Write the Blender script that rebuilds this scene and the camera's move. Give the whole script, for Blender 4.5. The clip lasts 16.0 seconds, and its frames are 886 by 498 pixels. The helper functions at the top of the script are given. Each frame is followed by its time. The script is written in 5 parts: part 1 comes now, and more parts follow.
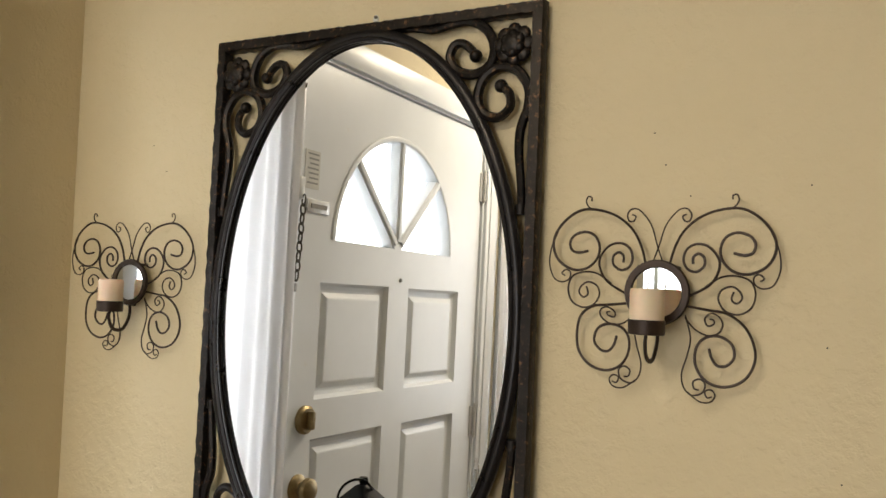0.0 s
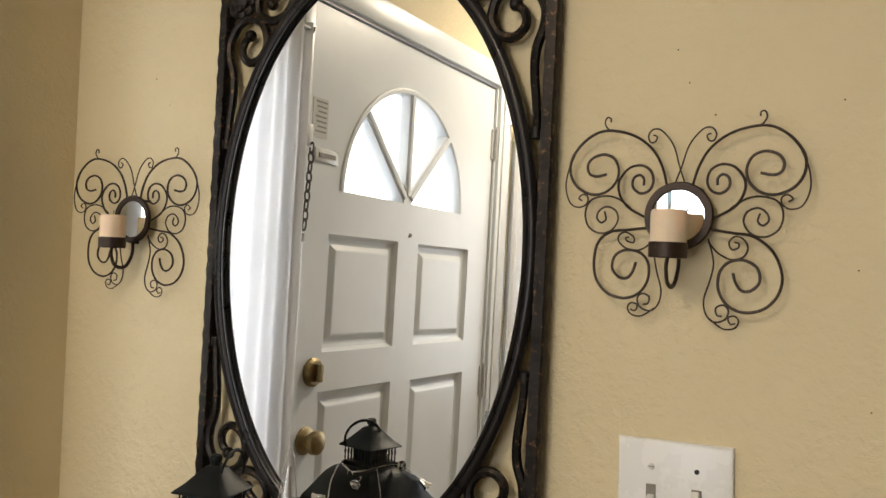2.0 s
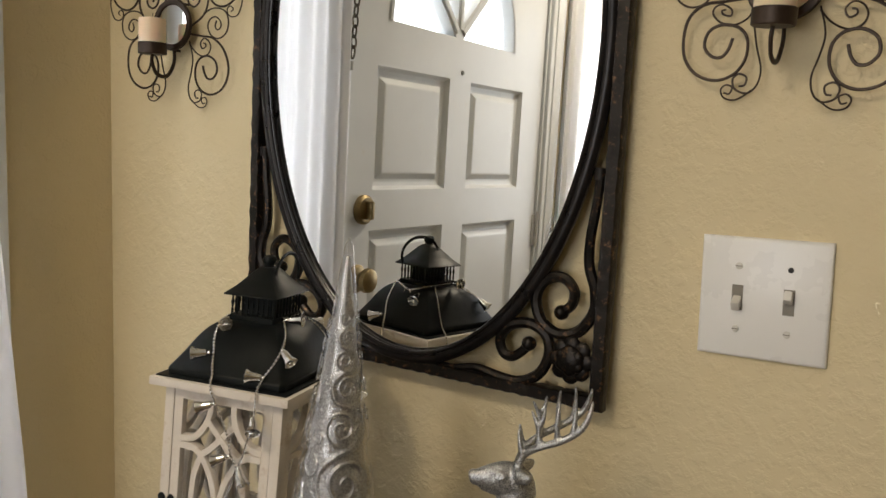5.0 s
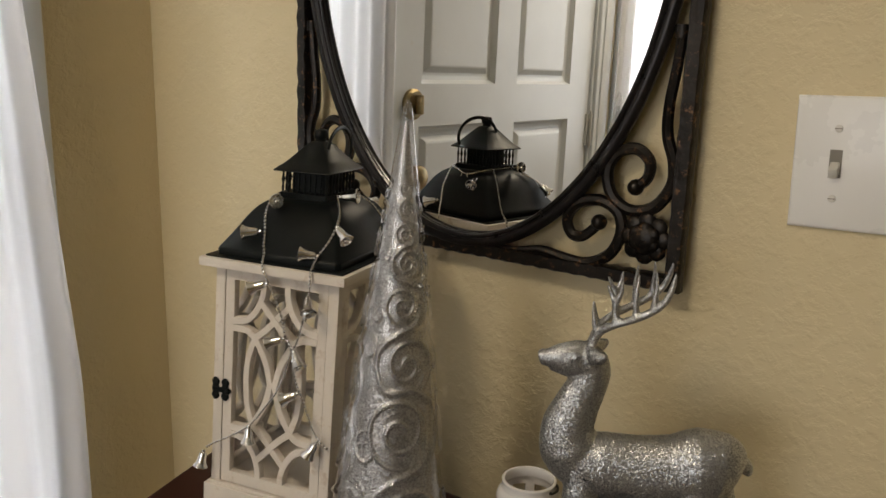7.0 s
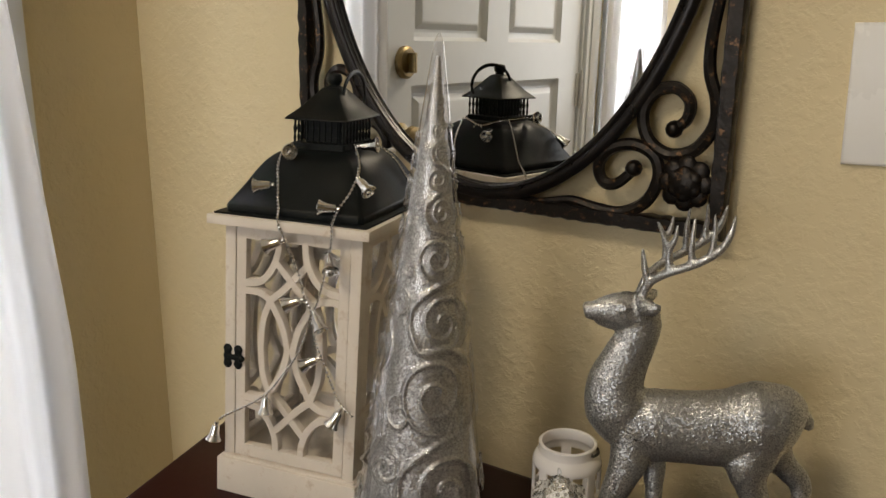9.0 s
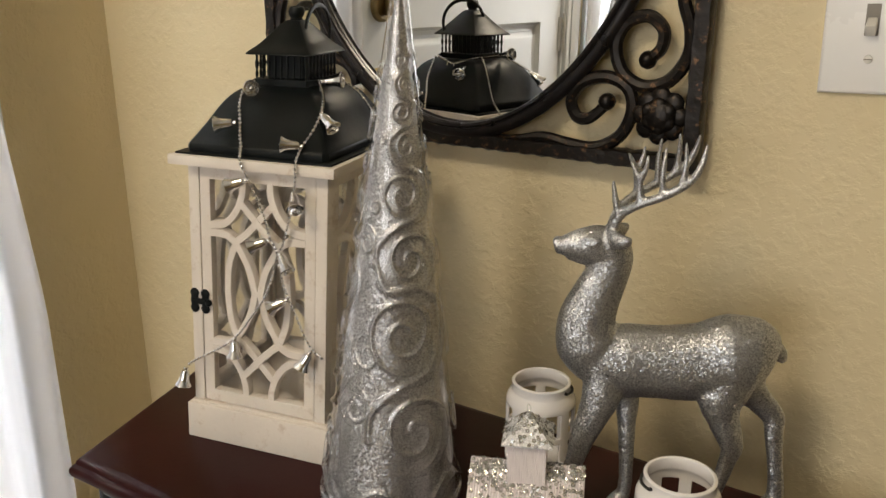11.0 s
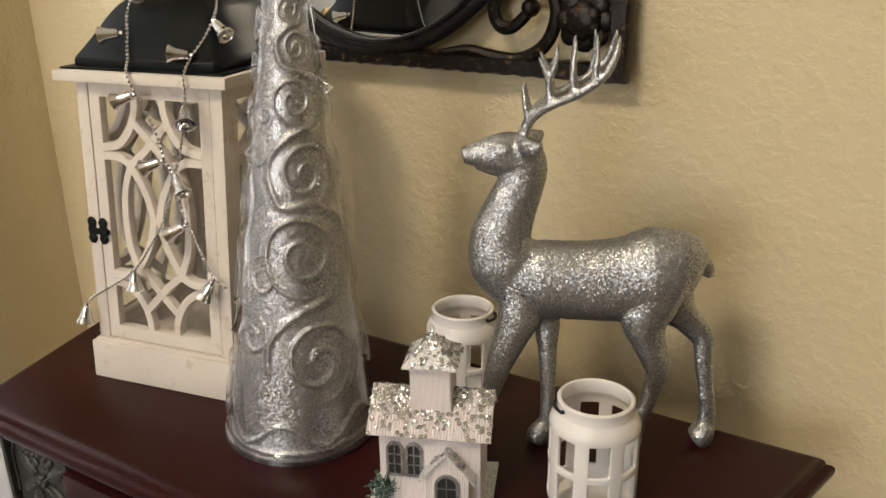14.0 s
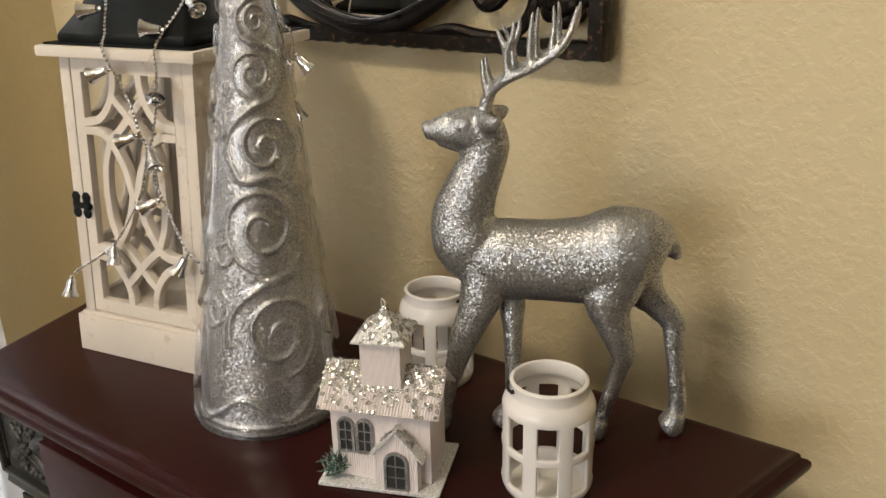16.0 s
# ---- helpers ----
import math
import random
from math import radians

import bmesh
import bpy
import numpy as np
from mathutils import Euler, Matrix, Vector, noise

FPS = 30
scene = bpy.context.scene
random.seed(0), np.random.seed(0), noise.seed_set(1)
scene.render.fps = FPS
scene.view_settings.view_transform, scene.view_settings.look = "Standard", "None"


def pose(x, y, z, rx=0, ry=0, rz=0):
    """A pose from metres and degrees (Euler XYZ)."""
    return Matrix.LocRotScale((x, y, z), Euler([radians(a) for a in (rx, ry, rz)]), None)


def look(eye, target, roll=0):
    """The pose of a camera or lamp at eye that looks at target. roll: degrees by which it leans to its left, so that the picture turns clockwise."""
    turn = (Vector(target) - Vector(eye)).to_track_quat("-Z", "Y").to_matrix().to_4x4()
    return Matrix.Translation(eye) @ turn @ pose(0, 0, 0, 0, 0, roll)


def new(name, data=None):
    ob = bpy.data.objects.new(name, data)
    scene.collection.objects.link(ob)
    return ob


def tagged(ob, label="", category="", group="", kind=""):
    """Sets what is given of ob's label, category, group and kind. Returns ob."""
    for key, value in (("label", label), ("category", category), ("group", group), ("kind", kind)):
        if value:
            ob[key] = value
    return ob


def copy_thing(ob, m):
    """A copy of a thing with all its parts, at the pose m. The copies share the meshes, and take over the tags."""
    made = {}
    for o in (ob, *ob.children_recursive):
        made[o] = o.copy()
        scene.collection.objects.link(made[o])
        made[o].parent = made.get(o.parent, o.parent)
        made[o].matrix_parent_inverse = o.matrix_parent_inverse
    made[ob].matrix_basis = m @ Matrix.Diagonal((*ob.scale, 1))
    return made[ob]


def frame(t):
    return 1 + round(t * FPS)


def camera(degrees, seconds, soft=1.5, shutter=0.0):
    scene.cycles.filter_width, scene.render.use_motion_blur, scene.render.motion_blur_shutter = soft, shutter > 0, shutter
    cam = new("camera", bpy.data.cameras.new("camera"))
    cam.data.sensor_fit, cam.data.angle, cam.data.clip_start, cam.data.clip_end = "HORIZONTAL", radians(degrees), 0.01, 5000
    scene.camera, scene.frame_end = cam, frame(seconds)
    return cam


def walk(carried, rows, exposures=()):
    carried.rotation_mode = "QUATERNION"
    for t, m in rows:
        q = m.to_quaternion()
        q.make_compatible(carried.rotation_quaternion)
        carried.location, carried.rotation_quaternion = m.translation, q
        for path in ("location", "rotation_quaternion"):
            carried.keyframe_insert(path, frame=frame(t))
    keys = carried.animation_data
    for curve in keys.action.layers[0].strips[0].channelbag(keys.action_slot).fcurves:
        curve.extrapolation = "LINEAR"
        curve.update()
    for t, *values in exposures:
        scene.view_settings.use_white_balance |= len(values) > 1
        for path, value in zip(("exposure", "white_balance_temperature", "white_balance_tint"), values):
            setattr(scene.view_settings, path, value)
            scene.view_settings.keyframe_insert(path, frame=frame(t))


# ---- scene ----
cam = camera(55.2, 16.0)
PATH = [
    (0, (0.289, -0.908, 1.51), (-0.676, 0.842, 1.588), 2.2),
    (0.5, (0.288, -0.9, 1.498), (-0.676, 0.851, 1.566), 2.5),
    (1, (0.284, -0.893, 1.487), (-0.678, 0.859, 1.544), 2.7),
    (1.5, (0.276, -0.883, 1.469), (-0.694, 0.866, 1.51), 2.7),
    (2, (0.27, -0.874, 1.455), (-0.713, 0.868, 1.476), 2.5),
    (2.5, (0.264, -0.867, 1.439), (-0.732, 0.867, 1.431), 2.5),
    (3, (0.252, -0.858, 1.421), (-0.757, 0.868, 1.362), 2.7),
    (3.5, (0.244, -0.845, 1.404), (-0.773, 0.873, 1.283), 2.6),
    (4, (0.236, -0.838, 1.391), (-0.789, 0.872, 1.221), 2.7),
    (6.5, (0.187, -0.795, 1.322), (-0.912, 0.819, 0.889), 1.8),
    (7, (0.176, -0.789, 1.311), (-0.934, 0.808, 0.842), 1.6),
    (7.5, (0.162, -0.786, 1.305), (-0.941, 0.811, 0.825), 1.4),
    (8, (0.137, -0.784, 1.298), (-0.946, 0.826, 0.813), 1.1),
    (8.5, (0.117, -0.779, 1.288), (-0.947, 0.839, 0.789), 0.7),
    (9, (0.108, -0.776, 1.278), (-0.94, 0.843, 0.749), 0.7),
    (11.5, (0.121, -0.746, 1.252), (-0.88, 0.862, 0.608), -0.1),
    (12, (0.126, -0.733, 1.239), (-0.863, 0.878, 0.586), -0.2),
    (12.5, (0.129, -0.719, 1.222), (-0.849, 0.889, 0.546), -0.5),
    (13, (0.132, -0.71, 1.212), (-0.839, 0.893, 0.514), -0.5),
    (13.5, (0.138, -0.704, 1.209), (-0.83, 0.895, 0.499), -0.7),
    (14, (0.153, -0.693, 1.207), (-0.826, 0.901, 0.5), -0.8),
    (14.5, (0.171, -0.684, 1.206), (-0.832, 0.904, 0.521), -0.6),
    (15, (0.189, -0.67, 1.199), (-0.844, 0.9, 0.513), -0.6),
    (15.5, (0.204, -0.655, 1.194), (-0.862, 0.885, 0.492), -0.9),
    (16, (0.21, -0.653, 1.188), (-0.884, 0.865, 0.481), -1.2),
]
EXPOSURES = [(0.0, 0.06, 6500, 10), (4.0, 0.0, 6500, 10), (6.5, -0.32, 6650, 10), (8.0, -0.32, 6650, 10), (8.5, -0.32, 6650, 10), (9.2, -0.06, 6650, 10), (11.3, 0.16, 6600, 10), (13.5, 0.26, 6600, 10), (14.4, 0.44, 6600, 10), (16.0, 0.38, 6600, 10)]
walk(cam, [(t, look(eye, target, roll)) for t, eye, target, roll in PATH], EXPOSURES)

# ---- world, daylight and lamps ----
world = bpy.data.worlds.new("world")
scene.world = world
world.use_nodes = True
wn = world.node_tree
sky = wn.nodes.new("ShaderNodeTexSky")
sky.sky_type, sky.sun_disc = "NISHITA", False
sky.sun_elevation, sky.sun_rotation = radians(50), radians(90)
wn.links.new(sky.outputs[0], wn.nodes["Background"].inputs[0])
wn.nodes["Background"].inputs[1].default_value = 0.1


def lamp(name, kind, m, power, colour, **shape):
    data = bpy.data.lights.new(name, kind)
    data.energy, data.color = power, colour
    for key, value in shape.items():
        if key == "shape":
            data.shape = value
        elif key == "size":
            data.size = value
        elif key == "size_y":
            data.size_y = value
        elif key == "angle":
            data.angle = value
    ob = new(name, data)
    ob.matrix_world = m
    return ob


lamp("sun", "SUN", look((4, 0, 5), (0, 0, 0)), 3.0, (1.0, 0.95, 0.88), angle=radians(0.5))
# daylight in the two west-wall sidelights, plus light added in an unseen south opening
lamp("sidelight_sky", "AREA", look((-1.06, -0.36, 1.15), (0, -0.36, 1.05)), 4.6, (0.93, 0.96, 1.0), shape="RECTANGLE", size=0.30, size_y=1.5)
lamp("sidelight_sky", "AREA", look((-1.06, -1.85, 1.15), (0, -1.85, 1.05)), 17.0, (0.93, 0.96, 1.0), shape="RECTANGLE", size=0.36, size_y=1.5)
lamp("south_window_sky", "AREA", look((-0.2, -3.25, 1.45), (0.0, 0, 1.25)), 18.5, (0.98, 0.98, 1.0), shape="RECTANGLE", size=1.15, size_y=1.2)
# ceiling lamp of the hall
lamp("ceiling_bulb", "AREA", look((-0.35, -1.60, 2.40), (-0.35, -1.60, 0)), 19.0, (1.0, 0.86, 0.66), shape="DISK", size=0.42)

# ---- materials ----


def nodes_of(name):
    m = bpy.data.materials.new(name)
    m.use_nodes = True
    return m, m.node_tree, m.node_tree.nodes["Principled BSDF"]


def node(tree, kind, **sets):
    n = tree.nodes.new(kind)
    for key, value in sets.items():
        n.inputs[key].default_value = value
    return n


def surf(name, col, rough=0.5, metal=0.0, var=0.12, vscale=9.0, bump=0.15, bscale=220.0, bdist=0.001, col2=None, edge=(0.45, 0.6), coat=0.0, spec=0.5, rvar=0.1):
    """A worn surface: colour that varies at two scales, stains of a second colour, fine relief."""
    m, tree, p = nodes_of(name)
    link = tree.links.new
    geo = tree.nodes.new("ShaderNodeTexCoord")
    big = node(tree, "ShaderNodeTexNoise", Scale=vscale, Detail=5.0, Roughness=0.6)
    fine = node(tree, "ShaderNodeTexNoise", Scale=bscale, Detail=3.0)
    link(geo.outputs["Object"], big.inputs["Vector"])
    link(geo.outputs["Object"], fine.inputs["Vector"])
    ramp = tree.nodes.new("ShaderNodeValToRGB")
    ramp.color_ramp.elements[0].color = (*[c * (1 - var) for c in col], 1)
    ramp.color_ramp.elements[1].color = (*[min(1, c * (1 + var)) for c in col], 1)
    ramp.color_ramp.elements[0].position, ramp.color_ramp.elements[1].position = 0.3, 0.7
    link(big.outputs[0], ramp.inputs[0])
    out = ramp.outputs[0]
    if col2:
        spots = node(tree, "ShaderNodeTexNoise", Scale=vscale * 4, Detail=6.0, Roughness=0.7)
        link(geo.outputs["Object"], spots.inputs["Vector"])
        cut = tree.nodes.new("ShaderNodeMapRange")
        cut.inputs[1].default_value, cut.inputs[2].default_value = edge
        link(spots.outputs[0], cut.inputs[0])
        mix = tree.nodes.new("ShaderNodeMix")
        mix.data_type = "RGBA"
        link(cut.outputs[0], mix.inputs[0])
        link(out, mix.inputs[6])
        mix.inputs[7].default_value = (*col2, 1)
        out = mix.outputs[2]
    link(out, p.inputs["Base Color"])
    rr = tree.nodes.new("ShaderNodeMapRange")
    rr.inputs[3].default_value, rr.inputs[4].default_value = max(0, rough - rvar), min(1, rough + rvar)
    link(big.outputs[0], rr.inputs[0])
    link(rr.outputs[0], p.inputs["Roughness"])
    p.inputs["Metallic"].default_value = metal
    p.inputs["Coat Weight"].default_value = coat
    p.inputs["Coat Roughness"].default_value = 0.08
    p.inputs["Specular IOR Level"].default_value = spec
    b = node(tree, "ShaderNodeBump", Strength=bump, Distance=bdist)
    link(fine.outputs[0], b.inputs["Height"])
    link(b.outputs[0], p.inputs["Normal"])
    return m


def plaster(name, col):
    """Painted wall with a rolled, knocked-down texture."""
    m, tree, p = nodes_of(name)
    link = tree.links.new
    geo = tree.nodes.new("ShaderNodeTexCoord")
    n1 = node(tree, "ShaderNodeTexNoise", Scale=62.0, Detail=4.0, Roughness=0.62, Distortion=0.2)
    n2 = node(tree, "ShaderNodeTexNoise", Scale=260.0, Detail=2.0)
    n3 = node(tree, "ShaderNodeTexNoise", Scale=2.2, Detail=4.0)
    for n in (n1, n2, n3):
        link(geo.outputs["Object"], n.inputs["Vector"])
    flat = tree.nodes.new("ShaderNodeMapRange")
    flat.interpolation_type = "SMOOTHSTEP"
    flat.inputs[1].default_value, flat.inputs[2].default_value = 0.42, 0.62
    link(n1.outputs[0], flat.inputs[0])
    add = tree.nodes.new("ShaderNodeMath")
    add.operation = "MULTIPLY_ADD"
    add.inputs[1].default_value = 0.25
    link(n2.outputs[0], add.inputs[0])
    link(flat.outputs[0], add.inputs[2])
    b = node(tree, "ShaderNodeBump", Strength=0.42, Distance=0.0016)
    link(add.outputs[0], b.inputs["Height"])
    link(b.outputs[0], p.inputs["Normal"])
    ramp = tree.nodes.new("ShaderNodeValToRGB")
    ramp.color_ramp.elements[0].color = (*[c * 0.93 for c in col], 1)
    ramp.color_ramp.elements[1].color = (*[min(1, c * 1.05) for c in col], 1)
    link(n3.outputs[0], ramp.inputs[0])
    link(ramp.outputs[0], p.inputs["Base Color"])
    p.inputs["Roughness"].default_value = 0.62
    p.inputs["Specular IOR Level"].default_value = 0.35
    return m


def glitter(name, col, cell, spread, rough, worn=None, lump=0.0, chips=(0.66, 0.72)):
    """Tiny metallic flakes, each turned its own way; some glint is painted into their colour."""
    m, tree, p = nodes_of(name)
    link = tree.links.new
    geo = tree.nodes.new("ShaderNodeTexCoord")
    v = node(tree, "ShaderNodeTexVoronoi", Scale=1.0 / cell)
    link(geo.outputs["Object"], v.inputs["Vector"])
    off = tree.nodes.new("ShaderNodeVectorMath")
    off.operation = "MULTIPLY_ADD"
    off.inputs[1].default_value = (spread, spread, spread)
    off.inputs[2].default_value = (-spread / 2, -spread / 2, -spread / 2)
    link(v.outputs["Color"], off.inputs[0])
    g = tree.nodes.new("ShaderNodeNewGeometry")
    add = tree.nodes.new("ShaderNodeVectorMath")
    add.operation = "ADD"
    rough_coat = node(tree, "ShaderNodeTexNoise", Scale=260.0, Detail=3.0, Roughness=0.6)
    link(geo.outputs["Object"], rough_coat.inputs["Vector"])
    lumps = node(tree, "ShaderNodeBump", Strength=lump, Distance=0.0012)
    link(rough_coat.outputs[0], lumps.inputs["Height"])
    link(g.outputs["Normal"], lumps.inputs["Normal"])
    link(lumps.outputs[0], add.inputs[0])
    link(off.outputs[0], add.inputs[1])
    nrm = tree.nodes.new("ShaderNodeVectorMath")
    nrm.operation = "NORMALIZE"
    link(add.outputs[0], nrm.inputs[0])
    link(nrm.outputs[0], p.inputs["Normal"])
    big = node(tree, "ShaderNodeTexNoise", Scale=45.0, Detail=6.0, Roughness=0.7)
    link(geo.outputs["Object"], big.inputs["Vector"])
    mix = tree.nodes.new("ShaderNodeMix")
    mix.data_type = "RGBA"
    cut = tree.nodes.new("ShaderNodeMapRange")
    cut.inputs[1].default_value, cut.inputs[2].default_value = chips
    link(big.outputs[0], cut.inputs[0])
    link(cut.outputs[0], mix.inputs[0])
    # Lighter and darker cells put sparkle into the colour, whatever light falls there.
    painted_glint = tree.nodes.new("ShaderNodeValToRGB")
    painted_glint.color_ramp.elements[0].color = (*[c * 0.5 for c in col], 1)
    painted_glint.color_ramp.elements[1].color = (*[min(1, c * 1.6) for c in col], 1)
    link(v.outputs["Color"], painted_glint.inputs[0])
    link(painted_glint.outputs[0], mix.inputs[6])
    mix.inputs[7].default_value = (*(worn or [c * 0.9 for c in col]), 1)
    link(mix.outputs[2], p.inputs["Base Color"])
    p.inputs["Metallic"].default_value = 0.85
    p.inputs["Roughness"].default_value = rough
    return m


def thin_glass(name, tint=(1, 1, 1), ior=1.45, rough=0.02, bend=0.0):
    """A clear skin: light passes straight, the gloss grows towards the rim."""
    m = bpy.data.materials.new(name)
    m.use_nodes = True
    tree = m.node_tree
    tree.nodes.remove(tree.nodes["Principled BSDF"])
    tr, gl = tree.nodes.new("ShaderNodeBsdfTransparent"), tree.nodes.new("ShaderNodeBsdfGlossy")
    tr.inputs[0].default_value = (*tint, 1)
    gl.inputs["Roughness"].default_value = rough
    lw = node(tree, "ShaderNodeLayerWeight", Blend=0.5)
    sharp, lift = tree.nodes.new("ShaderNodeMath"), tree.nodes.new("ShaderNodeMath")
    sharp.operation, lift.operation = "POWER", "MULTIPLY_ADD"
    sharp.inputs[1].default_value, lift.inputs[1].default_value, lift.inputs[2].default_value = 2.4, 0.95, (ior - 1) ** 2 / (ior + 1) ** 2
    mix = tree.nodes.new("ShaderNodeMixShader")
    tree.links.new(lw.outputs["Facing"], sharp.inputs[0])
    tree.links.new(sharp.outputs[0], lift.inputs[0])
    tree.links.new(lift.outputs[0], mix.inputs[0])
    if bend:
        rf, both = tree.nodes.new("ShaderNodeBsdfRefraction"), tree.nodes.new("ShaderNodeMixShader")
        rf.inputs["IOR"].default_value, rf.inputs["Roughness"].default_value = 1.25, 0.0
        both.inputs[0].default_value = bend
        tree.links.new(tr.outputs[0], both.inputs[1])
        tree.links.new(rf.outputs[0], both.inputs[2])
        tree.links.new(both.outputs[0], mix.inputs[1])
    else:
        tree.links.new(tr.outputs[0], mix.inputs[1])
    tree.links.new(gl.outputs[0], mix.inputs[2])
    tree.links.new(mix.outputs[0], tree.nodes["Material Output"].inputs[0])
    return m


def sheer(name):
    m = bpy.data.materials.new(name)
    m.use_nodes = True
    tree = m.node_tree
    p = tree.nodes["Principled BSDF"]
    geo = tree.nodes.new("ShaderNodeTexCoord")
    weave = node(tree, "ShaderNodeTexNoise", Scale=900.0, Detail=2.0)
    tree.links.new(geo.outputs["Object"], weave.inputs["Vector"])
    b = node(tree, "ShaderNodeBump", Strength=0.2, Distance=0.0005)
    tree.links.new(weave.outputs[0], b.inputs["Height"])
    tree.links.new(b.outputs[0], p.inputs["Normal"])
    p.inputs["Base Color"].default_value = (0.86, 0.86, 0.86, 1)
    p.inputs["Roughness"].default_value = 0.9
    t = tree.nodes.new("ShaderNodeBsdfTranslucent")
    t.inputs[0].default_value = (0.88, 0.88, 0.9, 1)
    mix = tree.nodes.new("ShaderNodeMixShader")
    mix.inputs[0].default_value = 0.5
    tree.links.new(p.outputs[0], mix.inputs[1])
    tree.links.new(t.outputs[0], mix.inputs[2])
    tree.links.new(mix.outputs[0], tree.nodes["Material Output"].inputs[0])
    return m


def plain(name, col, rough=0.5, metal=0.0, glow=0.0):
    m, tree, p = nodes_of(name)
    p.inputs["Base Color"].default_value = (*col, 1)
    p.inputs["Roughness"].default_value, p.inputs["Metallic"].default_value = rough, metal
    if glow:
        p.inputs["Emission Color"].default_value = (*col, 1)
        p.inputs["Emission Strength"].default_value = glow
    return m


WALL = plaster("wall_paint", (0.665, 0.565, 0.36))
CEILING = surf("ceiling_paint", (0.78, 0.76, 0.70), 0.8, bump=0.4, bscale=120)
FLOOR = surf("floor_tile", (0.22, 0.18, 0.14), 0.35, var=0.2, vscale=5, col2=(0.17, 0.135, 0.10))
WHITE = surf("white_gloss_paint", (0.67, 0.70, 0.73), 0.32, var=0.04, vscale=5, bump=0.12, bscale=90, col2=(0.64, 0.63, 0.61), edge=(0.62, 0.8))
IRON = surf("hammered_iron", (0.018, 0.015, 0.013), 0.38, 0.75, 0.4, 30, 0.6, 160, 0.0012, col2=(0.15, 0.082, 0.04), edge=(0.57, 0.66), rvar=0.15)
IRON_RING = surf("dark_iron_ring", (0.016, 0.014, 0.014), 0.30, 0.6, 0.3, 30, 0.4, 180, 0.0008, col2=(0.045, 0.026, 0.017), edge=(0.62, 0.7))
WIRE = surf("brown_wire", (0.045, 0.030, 0.022), 0.45, 0.6, 0.3, 60, 0.3, 400, 0.0004)
SILVERED = plain("mirror_silver", (0.93, 0.94, 0.94), 0.0, 1.0)
WAX = surf("cream_wax", (0.80, 0.64, 0.47), 0.5, var=0.06, vscale=40, bump=0.1, spec=0.4)
for key, value in (("Subsurface Weight", 0.25), ("Subsurface Scale", 0.01)):
    WAX.node_tree.nodes["Principled BSDF"].inputs[key].default_value = value
WICK = plain("wick", (0.25, 0.2, 0.14), 0.9)
BRASS = surf("worn_brass", (0.30, 0.23, 0.12), 0.46, 1.0, 0.15, 60, 0.1)
STEEL = surf("painted_steel", (0.55, 0.55, 0.54), 0.4, 0.4, 0.1, 60, 0.1)
CHAIN = surf("dull_chain", (0.13, 0.12, 0.10), 0.4, 0.9, 0.2, 80, 0.1)
PAPER = surf("yellowed_paper", (0.55, 0.55, 0.52), 0.8, var=0.05, vscale=30)
INK = plain("ink", (0.25, 0.25, 0.25), 0.8)
PANE = thin_glass("pane_glass")
SHEER = sheer("sheer_curtain")
GLOW = plain("outdoor_glow", (0.95, 0.97, 1.0), 1.0, 0.0, 2.4)
PLATE = surf("switch_plastic", (0.76, 0.75, 0.73), 0.28, var=0.02, bump=0.04)
TOGGLE = surf("toggle_plastic", (0.62, 0.60, 0.55), 0.3, var=0.03, bump=0.03)
# Slots are not cut; this darker colour paints the shade inside them.
SLOT_SHADE = plain("toggle_slot", (0.22, 0.20, 0.17), 0.6)
MAHOGANY = surf("mahogany_lacquer", (0.030, 0.0058, 0.0056), 0.32, var=0.3, vscale=7, bump=0.08, bscale=120, col2=(0.024, 0.0052, 0.0052), edge=(0.4, 0.75), coat=0.03, spec=0.13)
CARVED = surf("carved_black_resin", (0.035, 0.036, 0.035), 0.42, 0.15, 0.3, 30, 0.3, 250, 0.0008, col2=(0.085, 0.075, 0.06), edge=(0.55, 0.7))
WASH = surf("whitewashed_wood", (0.66, 0.60, 0.53), 0.62, var=0.07, vscale=14, bump=0.3, bscale=260, col2=(0.44, 0.33, 0.24), edge=(0.56, 0.76))
TIN = surf("black_tin", (0.006, 0.0075, 0.0075), 0.40, 0.0, 0.25, 25, 0.12, 180, spec=0.14)
SILVER = surf("bright_silver_plastic", (0.80, 0.80, 0.80), 0.14, 1.0, 0.05, 60, 0.05)
DEER = glitter("silver_glitter", (0.37, 0.375, 0.38), 0.0009, 0.50, 0.34, (0.05, 0.055, 0.06), 0.15, (0.705, 0.73))
CONE_CORE = glitter("fine_glitter", (0.43, 0.43, 0.43), 0.0009, 0.55, 0.36)
CONE_SKIN = thin_glass("clear_relief", (0.97, 0.97, 0.98), 1.65, 0.02, 0.06)
CERAMIC = surf("white_ceramic", (0.78, 0.76, 0.75), 0.16, var=0.03, vscale=20, bump=0.03, bscale=60, coat=0.4)
# Near-black for the jar wire, and to paint shade where holes are not cut.
DARK = plain("black_wire_hole_shade", (0.02, 0.02, 0.02), 0.7)
CARD = surf("white_corrugated_card", (0.74, 0.68, 0.68), 0.7, var=0.05, vscale=40, bump=0.1)
SEQUIN = glitter("sequin_flake", (0.46, 0.46, 0.44), 0.0018, 0.5, 0.18)
SNOW = glitter("snow_glitter", (0.66, 0.655, 0.65), 0.0007, 0.5, 0.5)
GREY_GLITTER = glitter("grey_glitter", (0.36, 0.36, 0.36), 0.0007, 0.6, 0.4)
SNOW.node_tree.nodes["Principled BSDF"].inputs["Metallic"].default_value = 0.15
